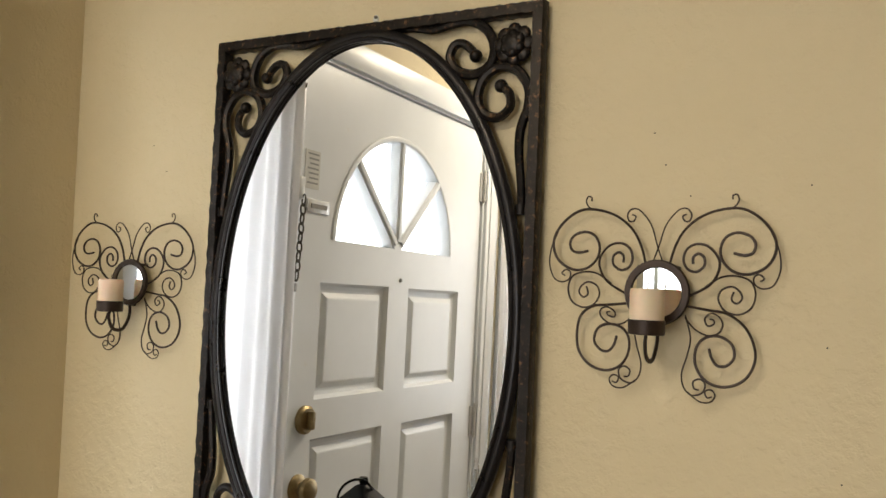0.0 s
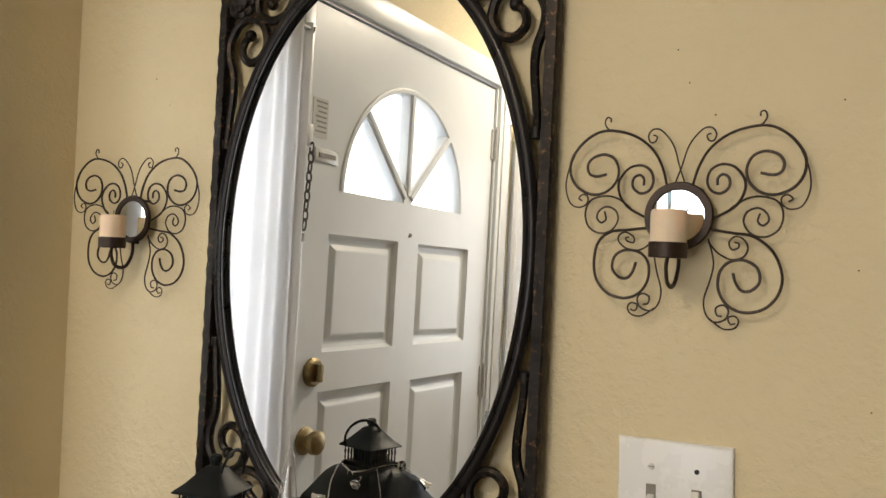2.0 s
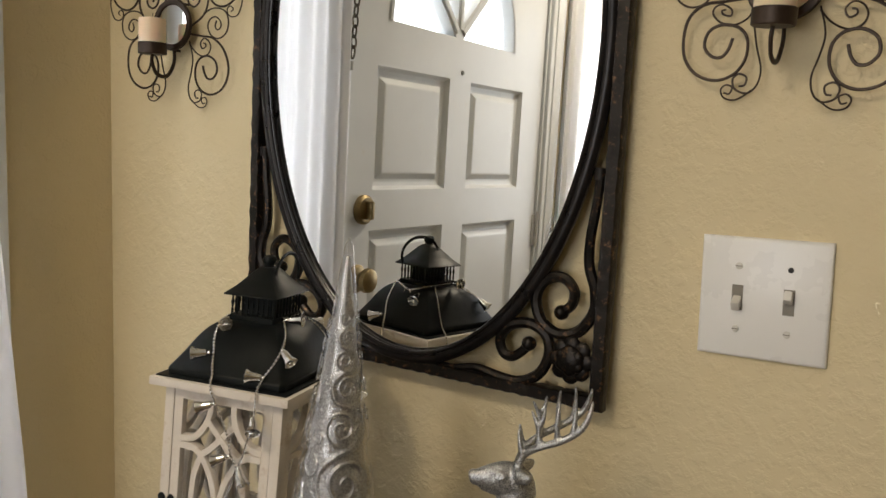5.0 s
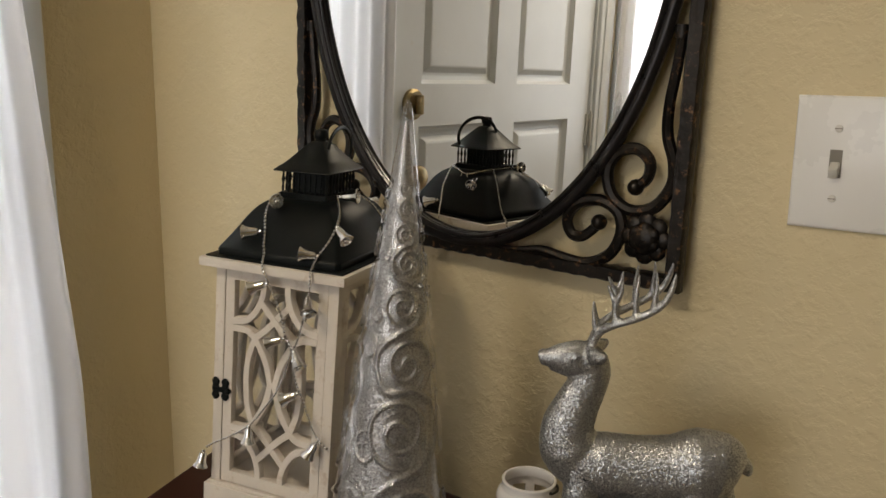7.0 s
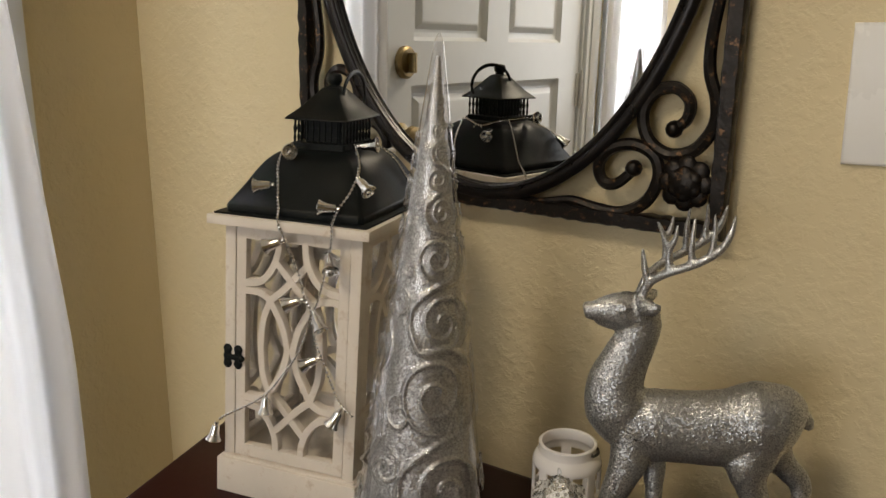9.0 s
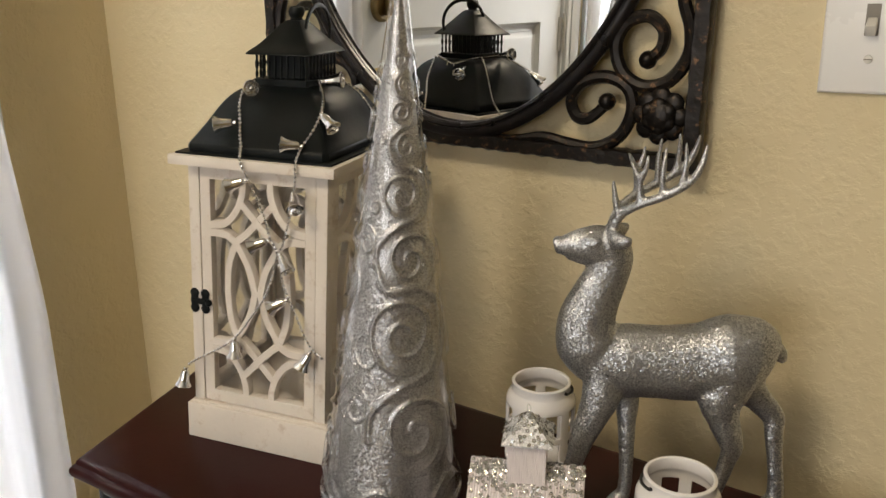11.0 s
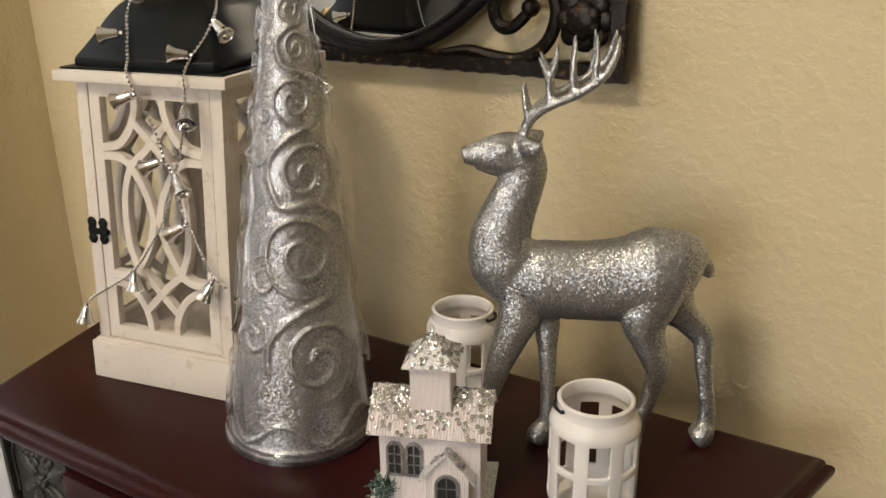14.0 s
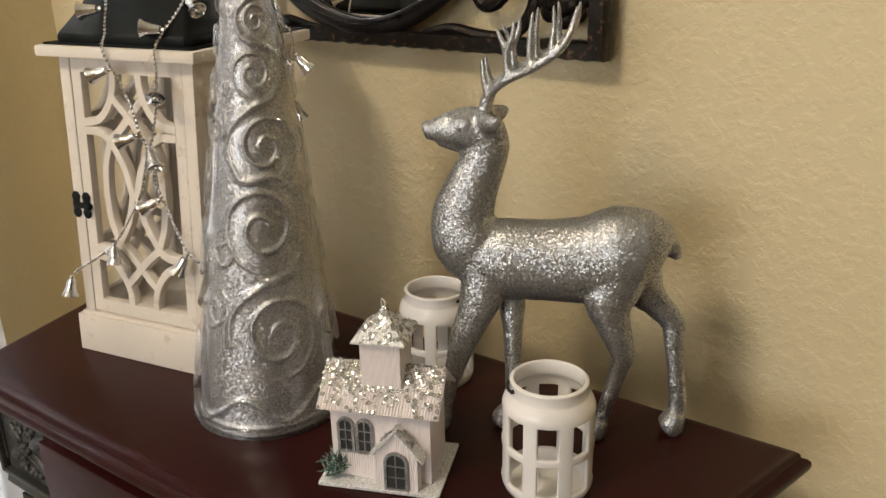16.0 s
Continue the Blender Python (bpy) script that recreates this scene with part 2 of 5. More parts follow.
PINE = surf("pine_sprig", (0.05, 0.11, 0.08), 0.6, var=0.4, vscale=200, col2=(0.5, 0.55, 0.53), edge=(0.5, 0.62))

# ---- building blocks ----


def link_mesh(name, me, material, parent=None, label="", smooth=True):
    ob = new(name, me)
    if material:
        me.materials.append(material)
    if smooth:
        me.shade_smooth()
        me.set_sharp_from_angle(angle=radians(38))
    if parent:
        ob.parent = parent
    if label:
        ob["label"] = label
    return ob


def part(name, bm, material, parent=None, label="", smooth=True):
    me = bpy.data.meshes.new(name)
    bmesh.ops.recalc_face_normals(bm, faces=bm.faces)
    bm.to_mesh(me)
    bm.free()
    return link_mesh(name, me, material, parent, label, smooth)


def thing(name, m, label, category, group="", kind=""):
    ob = new(name)
    ob.empty_display_size = 0.05
    ob.matrix_world = m
    return tagged(ob, label, category, group, kind)


def box(bm, x0, x1, y0, y1, z0, z1, bevel=0.0, m=None):
    r = bmesh.ops.create_cube(bm, size=1, matrix=Matrix.Translation(((x0 + x1) / 2, (y0 + y1) / 2, (z0 + z1) / 2)) @ Matrix.Diagonal((x1 - x0, y1 - y0, z1 - z0, 1)))
    vs = r["verts"]
    if bevel:
        es = list({e for v in vs for e in v.link_edges})
        out = bmesh.ops.bevel(bm, geom=es, offset=bevel, segments=2, affect="EDGES", profile=0.6)
        vs = list({v for f in out["faces"] for v in f.verts} | {v for v in vs if v.is_valid})
    if m:
        bmesh.ops.transform(bm, matrix=m, verts=vs)
    return vs


def boxed(*a, **k):
    bm = bmesh.new()
    box(bm, *a, **k)
    return bm


def rounded(points, steps=6, closed=False):
    """A smooth line through the points."""
    p = [Vector(q) for q in points]
    n = len(p)
    out = []
    for i in range(n if closed else n - 1):
        a, b, c, d = (p[(i + k) % n] if closed else p[min(max(i + k, 0), n - 1)] for k in (-1, 0, 1, 2))
        for s in range(steps):
            t = s / steps
            out.append(0.5 * (2 * b + (c - a) * t + (2 * a - 5 * b + 4 * c - d) * t * t + (3 * b - a - 3 * c + d) * t ** 3))
    if not closed:
        out.append(p[-1])
    return out


def tube(bm, pts, r, sides=8, closed=False, flat=1.0, up=None, caps=True):
    """A rod along the points; r is one radius or one for each end and between. flat squeezes the section along up."""
    pts = [Vector(q) for q in pts]
    n = len(pts)
    if isinstance(r, (int, float)):
        rad = [r] * n
    else:
        rad = [np.interp(i / (n - 1), np.linspace(0, 1, len(r)), r) for i in range(n)]
    rings, side = [], Vector(up) if up else None
    for i, q in enumerate(pts):
        if closed:
            tan = (pts[(i + 1) % n] - pts[i - 1]).normalized()
        else:
            tan = (pts[min(i + 1, n - 1)] - pts[max(i - 1, 0)]).normalized()
        if side is None:
            side = tan.orthogonal().normalized()
        s = (Vector(up) if up else side)
        s = (s - tan * s.dot(tan))
        if s.length < 1e-5:
            s = tan.orthogonal()
        s.normalize()
        side = s
        w = tan.cross(s)
        rings.append([bm.verts.new(q + (s * (math.cos(a) * flat) + w * math.sin(a)) * rad[i]) for a in (2 * math.pi * k / sides for k in range(sides))])
    for i in range(n if closed else n - 1):
        a, b = rings[i], rings[(i + 1) % n]
        for k in range(sides):
            bm.faces.new((a[k], a[(k + 1) % sides], b[(k + 1) % sides], b[k]))
    if not closed and caps:
        bm.faces.new(rings[0][::-1])
        bm.faces.new(rings[-1])
    return bm


def lathe(bm, profile, sides=32, m=None, squash=None):
    """Turn (radius, height) pairs round z. squash(angle) scales the radius, for square and ribbed sections."""
    rings, made = [], []
    for r, z in profile:
        if r < 1e-6:
            v = bm.verts.new((0, 0, z))
            rings.append([v])
            made.append(v)
            continue
        ring = []
        for k in range(sides):
            a = 2 * math.pi * k / sides
            s = r * (squash(a) if squash else 1)
            ring.append(bm.verts.new((s * math.cos(a), s * math.sin(a), z)))
        rings.append(ring)
        made += ring
    for a, b in zip(rings, rings[1:]):
        if len(a) == 1 and len(b) == 1:
            continue
        for k in range(sides):
            q = (a[k % len(a)], a[(k + 1) % len(a)], b[(k + 1) % len(b)], b[k % len(b)])
            f = list(dict.fromkeys(q))
            if len(f) > 2:
                bm.faces.new(f)
    for ring, flip in ((rings[0], True), (rings[-1], False)):
        if len(ring) > 2 and not (abs(profile[0][0] - profile[-1][0]) < 1e-9 and abs(profile[0][1] - profile[-1][1]) < 1e-9):
            bm.faces.new(ring[::-1] if flip else ring)
    if m:
        bmesh.ops.transform(bm, matrix=m, verts=made)
    return made


def turned(profile, sides=32, m=None, squash=None):
    bm = bmesh.new()
    lathe(bm, profile, sides, m, squash)
    return bm


def plate_mesh(name, outline, holes, depth, bevel=0.0):
    """A flat board in its own xy plane with holes cut through it; its thickness runs along z."""
    cu = bpy.data.curves.new(name, "CURVE")
    cu.dimensions, cu.fill_mode, cu.extrude, cu.bevel_depth, cu.bevel_resolution = "2D", "BOTH", depth / 2 - bevel, bevel, 1
    cu.offset = -bevel
    for loop in (outline, *holes):
        sp = cu.splines.new("POLY")
        sp.points.add(len(loop) - 1)
        for q, (x, y) in zip(sp.points, loop):
            q.co = (x, y, 0, 1)
        sp.use_cyclic_u = True
    ob = bpy.data.objects.new(name, cu)
    scene.collection.objects.link(ob)
    me = bpy.data.meshes.new_from_object(ob)
    bpy.data.objects.remove(ob)
    bpy.data.curves.remove(cu)
    me.name = name
    return me


def rect(x0, x1, y0, y1):
    return [(x0, y0), (x1, y0), (x1, y1), (x0, y1)]


def wall_with_openings(name, us, zs, openings, to_world, material, thick):
    """A wall of blocks between the lines us and zs that leaves the openings free; u along it, w into it."""
    bm = bmesh.new()
    inside = lambda u, z: any(a < u < b and c < z < d for a, b, c, d in openings)
    grid = {}
    vert = lambda i, j, w: grid.setdefault((i, j, w), bm.verts.new(to_world(us[i], zs[j], thick * w)))
    solid = {(i, j) for i in range(len(us) - 1) for j in range(len(zs) - 1) if not inside((us[i] + us[i + 1]) / 2, (zs[j] + zs[j + 1]) / 2)}
    for i, j in solid:
        for w in (0, 1):
            bm.faces.new([vert(a, b, w) for a, b in ((i, j), (i + 1, j), (i + 1, j + 1), (i, j + 1))])
        for (di, dj), (a, b) in {(-1, 0): ((i, j), (i, j + 1)), (1, 0): ((i + 1, j), (i + 1, j + 1)), (0, -1): ((i, j), (i + 1, j)), (0, 1): ((i, j + 1), (i + 1, j + 1))}.items():
            if (i + di, j + dj) not in solid:
                bm.faces.new([vert(*a, 0), vert(*b, 0), vert(*b, 1), vert(*a, 1)])
    return part(name, bm, material, smooth=False)

# ---- the hall: walls, floor, ceiling ----
WEST, EAST, SOUTH, ROOM_H = -0.895, 5.4, -3.2, 2.44
DOOR_Y0, DOOR_Y1, DOOR_TOP = -0.604, -1.509, 2.022
LIGHT_A, LIGHT_B = (-0.49, -0.205), (-2.03, -1.68)
SILL, HEAD = 0.35, 1.90

tagged(part("wall_north", boxed(WEST - 0.12, EAST + 0.12, 0, 0.12, 0, ROOM_H), WALL, smooth=False), "warm cream yellow wall with rolled plaster texture", "wall", kind="structure")
us = sorted([SOUTH, DOOR_Y1 - 0.02, DOOR_Y0 + 0.02, *LIGHT_A, *LIGHT_B, 0.0])
w = wall_with_openings("wall_west", us, [0, SILL, HEAD, DOOR_TOP + 0.02, ROOM_H], [(DOOR_Y1 - 0.02, DOOR_Y0 + 0.02, -1, DOOR_TOP + 0.02), (*LIGHT_A, SILL, HEAD), (*LIGHT_B, SILL, HEAD)], lambda u, z, d: (WEST - d, u, z), WALL, 0.12)
tagged(w, "warm cream yellow wall with front door and sidelights", "wall", kind="structure")
# The opening in this wall is unseen, added so front light can enter.
w = wall_with_openings("wall_south", [WEST - 0.12, -0.875, 0.4, EAST + 0.12], [0, 0.8, 2.1, ROOM_H], [(-0.875, 0.4, 0.8, 2.1)], lambda u, z, d: (u, SOUTH - d, z), WALL, 0.12)
tagged(w, "plain cream yellow wall with an unseen opening added for light", "wall", kind="structure")
# Unseen wall, placed far away to weaken bounce light on the west wall.
tagged(part("wall_east", boxed(EAST, EAST + 0.12, SOUTH, 0, 0, ROOM_H), WALL, smooth=False), "plain cream yellow wall, unseen, set far off to limit bounce", "wall", kind="structure")
tagged(part("floor", boxed(WEST - 0.12, EAST + 0.12, SOUTH - 0.12, 0.12, -0.1, 0), FLOOR, smooth=False), "beige tiled hall floor", "floor", kind="structure")
tagged(part("ceiling", boxed(WEST - 0.12, EAST + 0.12, SOUTH - 0.12, 0.12, ROOM_H, ROOM_H + 0.1), CEILING, smooth=False), "white textured ceiling", "ceiling", kind="structure")
bm = bmesh.new()
box(bm, WEST, EAST, -0.014, 0, 0, 0.085, 0.003)
tagged(part("baseboard", bm, WHITE), "white painted baseboard along the wall", "baseboard", kind="structure")
bm = bmesh.new()
box(bm, -1.42, -1.40, -5.5, 1.2, -0.1, 4.0)
tagged(part("backdrop", bm, GLOW), "overcast bright daylight outside the windows", "backdrop", kind="structure")

# ---- windows beside the door, with sheer curtains ----


def sidelight(name, y0, y1):
    win = thing(name, pose(WEST, (y0 + y1) / 2, 0), "white framed sidelight window beside the door", "window", kind="structure")
    h = (y1 - y0) / 2
    bm = bmesh.new()
    for a, b, c, d in ((-h, -h + 0.03, SILL, HEAD), (h - 0.03, h, SILL, HEAD), (-h + 0.03, h - 0.03, SILL, SILL + 0.03), (-h + 0.03, h - 0.03, HEAD - 0.03, HEAD), (-h + 0.03, h - 0.03, 1.1, 1.125)):
        box(bm, -0.08, -0.04, a, b, c, d, 0.002)
    part("window_frame", bm, WHITE, win)
    bm = boxed(-0.062, -0.058, -h + 0.03, h - 0.03, SILL + 0.03, HEAD - 0.03)
    part("pane", bm, PANE, win).visible_shadow = False
    for a, b, c, d in ((-h - 0.034, -h + 0.004, SILL, HEAD + 0.04), (h - 0.004, h + 0.034, SILL, HEAD + 0.04), (-h + 0.004, h - 0.004, HEAD, HEAD + 0.04)):
        part("casing", boxed(0.0005, 0.013, a, b, c, d, 0.003), WHITE, win)
    bm = boxed(-0.04, 0.012, -h - 0.02, h + 0.02, SILL - 0.022, SILL, 0.003)
    part("window_sill", bm, WHITE, win)


def curtain(y0, y1, folds, seed, label, pull=0.0):
    """A sheer panel gathered on a rod, in soft uneven folds."""
    rnd = random.Random(seed)
    root = thing("sheer_curtain", pose(WEST, (y0 + y1) / 2, 0), label, "curtain", "sheer curtains beside the door")
    n, rows, top, low = 150, 44, 1.945, 0.06
    ph = [rnd.uniform(0, 6.28) for _ in range(6)]
    bm = bmesh.new()
    grid = []
    for j in range(rows + 1):
        z = top + (low - top) * j / rows
        s = j / rows
        line = []
        for i in range(n + 1):
            u = i / n
            a = u * folds * 2 * math.pi
            d = 0.009 * math.sin(a + ph[0] + 0.5 * math.sin(2.1 * u * 6 + ph[1])) * (0.55 + 0.6 * s) + 0.006 * math.sin(2.3 * a + ph[2] + s * 1.3) + 0.004 * math.sin(5.1 * u * 6.28 + ph[3] - 2 * s)
            near = u ** 3 * pull * min(1, max(0, (z - 0.85) / 0.5))
            y = (y0 - y1) / 2 + (y1 - y0) * u - near + 0.006 * math.sin(a * 0.5 + ph[4]) * s
            line.append(bm.verts.new((0.042 + d, y, z)))
        grid.append(line)
    for a, b in zip(grid, grid[1:]):
        for i in range(n):
            bm.faces.new((a[i], a[i + 1], b[i + 1], b[i]))
    cloth = part("cloth", bm, SHEER, root)
    cloth.modifiers.new("cloth", "SOLIDIFY").thickness = 0.0008
    bm = bmesh.new()
    tube(bm, [(0.042, (y0 - y1) / 2 - 0.01, top - 0.012), (0.042, (y1 - y0) / 2 + 0.01, top - 0.012)], 0.0045, 12)
    part("rod", bm, WHITE, root, "thin white curtain rod")
    for y in ((y0 - y1) / 2 - 0.004, (y1 - y0) / 2 + 0.004):
        bm = bmesh.new()
        box(bm, 0.0005, 0.006, y - 0.006, y + 0.006, top - 0.03, top + 0.008, 0.001)
        tube(bm, rounded([(0.004, y, top - 0.022), (0.03, y, top - 0.024), (0.046, y, top - 0.018), (0.049, y, top - 0.008)], 5), 0.002, 8)
        part("bracket", bm, CHAIN, root, "small dark rod bracket")


sidelight("window_1", *LIGHT_A)
sidelight("window_2", *LIGHT_B)
curtain(-0.540, -0.172, 4, 3, "white sheer curtain over the sidelight window, lit from behind", 0.04)
curtain(-2.06, -1.588, 6, 8, "white sheer curtain beside the hinge side of the door")

# ---- front door with a fanlight ----


def front_door():
    mid = (DOOR_Y0 + DOOR_Y1) / 2
    half = (DOOR_Y0 - DOOR_Y1) / 2
    door = thing("door_1", pose(WEST - 0.004, mid, 0), "closed white panelled front door with a half-round fanlight", "door", kind="structure")
    # own axes of the board: x along the door towards the hinges, y up
    stand = Matrix(((0, 0, 1, 0), (-1, 0, 0, 0), (0, 1, 0, 0), (0, 0, 0, 1)))
    fan_x, fan_z, fan_r = -0.024, 1.617, 0.282
    gap = 0.013
    holes = []
    # four fan panes between the glazing bars
    for a0, a1 in ((0, 45), (45, 90), (90, 135), (135, 180)):
        r0 = 0.040
        A, B = radians(a0), radians(a1)
        off0, off1 = gap, gap
        if a0 == 0:
            off0 = 0.0
        if a1 == 180:
            off1 = 0.0
        mid_a = (A + B) / 2
        ring = []
        for k in range(15):
            a = A + math.asin(off0 / fan_r) + (B - A - math.asin(off0 / fan_r) - math.asin(off1 / fan_r)) * k / 14
            ring.append((fan_r * math.cos(a), fan_r * math.sin(a)))
        apex_d = gap / math.sin((B - A) / 2)
        if off0 and off1:
            apex = (apex_d * math.cos(mid_a), apex_d * math.sin(mid_a))
        elif off1:
            apex = (gap / math.sin(B), 0.0)
        else:
            apex = (-gap / math.sin(A), 0.0)
        holes.append([(x + fan_x, y + fan_z) for x, y in (*ring, apex)])
    panels = [(-0.352, -0.060, 1.248, 1.515), (0.042, 0.328, 1.248, 1.515), (-0.358, -0.060, 0.26, 1.157), (0.039, 0.330, 0.26, 1.154)]
    cut = [rect(a, b, c, d) for a, b, c, d in panels]
    leaf = plate_mesh("leaf", rect(-half, half, 0.008, DOOR_TOP), holes + cut, 0.044, 0.0015)
    leaf.transform(Matrix.Translation((-0.022, 0, 0)) @ stand)
    link_mesh("leaf", leaf, WHITE, door)
    for a, b, c, d in panels:
        bm = bmesh.new()
        # sunk field: sloped edge, flat, raised centre with a bevelled border
        steps = [(0.0, -0.002), (0.007, -0.012), (0.016, -0.014), (0.022, -0.014), (0.034, -0.006), (0.038, -0.005)]
        loops = []
        for inset, dep in steps:
            loops.append([bm.verts.new((dep, -x, z)) for x, z in rect(a + inset, b - inset, c + inset, d - inset)])
        for p, q in zip(loops, loops[1:]):
            for k in range(4):
                bm.faces.new((p[k], p[(k + 1) % 4], q[(k + 1) % 4], q[k]))
        bm.faces.new(loops[-1])
        back = [bm.verts.new((-0.03, -x, z)) for x, z in rect(a, b, c, d)]
        for k in range(4):
            bm.faces.new((back[k], back[(k + 1) % 4], loops[0][(k + 1) % 4], loops[0][k]))
        bm.faces.new(back)
        part("panel", bm, WHITE, door, smooth=False)
    for hole in holes:
        me = plate_mesh("pane", hole, [], 0.004)
        me.transform(Matrix.Translation((-0.028, 0, 0)) @ stand)
        link_mesh("pane", me, PANE, door, "frosted bright fanlight pane").visible_shadow = False
    # raised beads round the fan and on its bars
    bm = bmesh.new()
    arc = [(0.0, -fan_x - (fan_r + 0.008) * math.cos(radians(a)), fan_z + (fan_r + 0.008) * math.sin(radians(a))) for a in range(0, 181, 6)]
    tube(bm, arc, 0.008, 8, flat=0.6, up=(1, 0, 0))
    part("fan_bead", bm, WHITE, door)
    for a in (45, 90, 135):
        bm = bmesh.new()
        c, s = math.cos(radians(a)), math.sin(radians(a))
        tube(bm, [(0.001, -fan_x - 0.02 * c, fan_z + 0.02 * s), (0.001, -fan_x - fan_r * c, fan_z + fan_r * s)], 0.009, 8, flat=0.5, up=(1, 0, 0))
        part("glazing_bar", bm, WHITE, door)
    # knob, dead bolt, chain, slide plate, notice, peephole, hinges
    knob_y = half - 0.055
    m = pose(0, knob_y, 1.055, 0, 90, 0)
    bm = turned([(0.0, 0), (0.031, 0), (0.031, 0.004), (0.026, 0.008), (0.014, 0.009), (0.013, 0.016), (0.021, 0.020), (0.027, 0.029), (0.026, 0.039), (0.018, 0.045), (0, 0.046)], 32, m)
    part("knob", bm, BRASS, door, "round worn brass door knob")
    bolt = part("dead_bolt", turned([(0, 0), (0.032, 0), (0.032, 0.008), (0.027, 0.013), (0, 0.013)], 32, pose(0, knob_y - 0.012, 1.205, 0, 90, 0)), BRASS, door, "oval brass dead bolt with thumb turn")
    part("thumb_turn", boxed(0.013, 0.030, knob_y - 0.017, knob_y - 0.007, 1.185, 1.225, 0.003), BRASS, bolt)
    bm = boxed(0.0, 0.004, half - 0.112, half - 0.030, 1.672, 1.702, 0.001)
    slide = part("chain_slide", bm, STEEL, door, "steel slide plate of the door chain")
    # A dark bar paints the shade of the slide's slot.
    part("slot", boxed(0.004, 0.0055, half - 0.102, half - 0.043, 1.682, 1.692), SLOT_SHADE, slide)
    bm = boxed(0.0, 0.0012, half - 0.071, half - 0.017, 1.725, 1.812)
    note = part("notice", bm, PAPER, door, "small printed paper notice")
    for k in range(7):
        part("text_bar", boxed(0.0012, 0.0016, half - 0.066, half - 0.026 - 0.004 * (k % 3), 1.802 - 0.011 * k, 1.806 - 0.011 * k), INK, note)
    part("peephole", turned([(0, 0), (0.006, 0), (0.005, 0.003), (0, 0.003)], 16, pose(0, 0.004, 1.535, 0, 90, 0)), CHAIN, door)
    for z in (1.85, 1.12, 0.25):
        bm = bmesh.new()
        for k in range(3):
            tube(bm, [(0.010, -half - 0.003, z - 0.045 + 0.031 * k), (0.010, -half - 0.003, z - 0.017 + 0.031 * k)], 0.0055, 12)
        tube(bm, [(0.010, -half - 0.003, z - 0.052), (0.010, -half - 0.003, z + 0.055)], 0.003, 8)
        box(bm, 0.0, 0.005, -half, -half + 0.012, z - 0.045, z + 0.045)
        part("hinge", bm, STEEL, door, "painted steel butt hinge")
    # casing round the opening
    trim = thing("door_trim", pose(WEST, mid, 0), "white moulded casing round the front door", "trim", kind="structure")
    for a, b, c, d in ((half + 0.012, half + 0.072, 0, DOOR_TOP + 0.075), (-half - 0.092, -half - 0.012, 0, DOOR_TOP + 0.075), (-half - 0.012, half + 0.012, DOOR_TOP + 0.010, DOOR_TOP + 0.075)):
        bm = bmesh.new()
        box(bm, 0.0005, 0.014, a, b, c, d, 0.004)
        if c == 0:
            box(bm, 0.012, 0.019, a + 0.008, b - 0.02, c, d - 0.01, 0.003)
        part("casing", bm, WHITE, trim)
    for a, b, c, d in ((half + 0.003, half + 0.012, 0, DOOR_TOP + 0.010), (-half - 0.012, -half - 0.003, 0, DOOR_TOP + 0.010), (-half - 0.003, half + 0.003, DOOR_TOP + 0.003, DOOR_TOP + 0.010)):
        part("jamb", boxed(-0.115, 0.003, a, b, c, d), WHITE, trim)
    # the hanging chain, fixed on the casing
    root = thing("door_chain", pose(WEST + 0.0195, DOOR_Y0 + 0.024, 1.712), "hanging steel security chain on the door casing", "door chain")
    part("chain_plate", boxed(0.0, 0.006, -0.010, 0.010, -0.02, 0.03, 0.001), STEEL, root)
    link = None
    for k in range(9):
        bm = bmesh.new()
        ring = [(0.006 * math.cos(t), 0, 0.0125 * math.sin(t)) for t in (2 * math.pi * i / 20 for i in range(20))]
        tube(bm, ring, 0.0021, 6, closed=True)
        ob = part("chain_link", bm, CHAIN, root)
        ob.matrix_basis = pose(0.009, -0.004 + 0.0012 * k, -0.022 - 0.0205 * k, 0, 4, 90 * (k % 2) + 15)
    bm = turned([(0, 0), (0.004, 0.001), (0.0035, 0.018), (0, 0.019)], 12, pose(0.009, 0.007, -0.222))
    part("chain_end", bm, STEEL, root)


front_door()

# ---- oval wall mirror in an iron scroll frame ----


def rosette(parent, cx, cz, r, y):
    """A cast flower: two rings of cupped petals round a button."""
    bm = bmesh.new()
    bmesh.ops.create_icosphere(bm, subdivisions=3, radius=1, matrix=Matrix.Translation((cx, y - 0.002, cz)) @ Matrix.Diagonal((r * 0.62, 0.0085, r * 0.62, 1)))
    flower = part("rosette", bm, IRON, parent, "cast iron flower rosette")
    for ring, (n, rr, pr, dy) in enumerate(((8, 0.62, 0.40, 0.0), (6, 0.36, 0.30, -0.0045))):
        for k in range(n):
            a = 2 * math.pi * (k + 0.5 * ring) / n
            m = Matrix.Translation((cx + r * rr * math.cos(a), y + dy, cz + r * rr * math.sin(a))) @ Matrix.Rotation(-a, 4, "Y") @ Matrix.Diagonal((r * pr, 0.0042, r * pr * 0.95, 1))
            bm = bmesh.new()
            bmesh.ops.create_icosphere(bm, subdivisions=2, radius=1, matrix=m)
            part("petal", bm, IRON, flower)


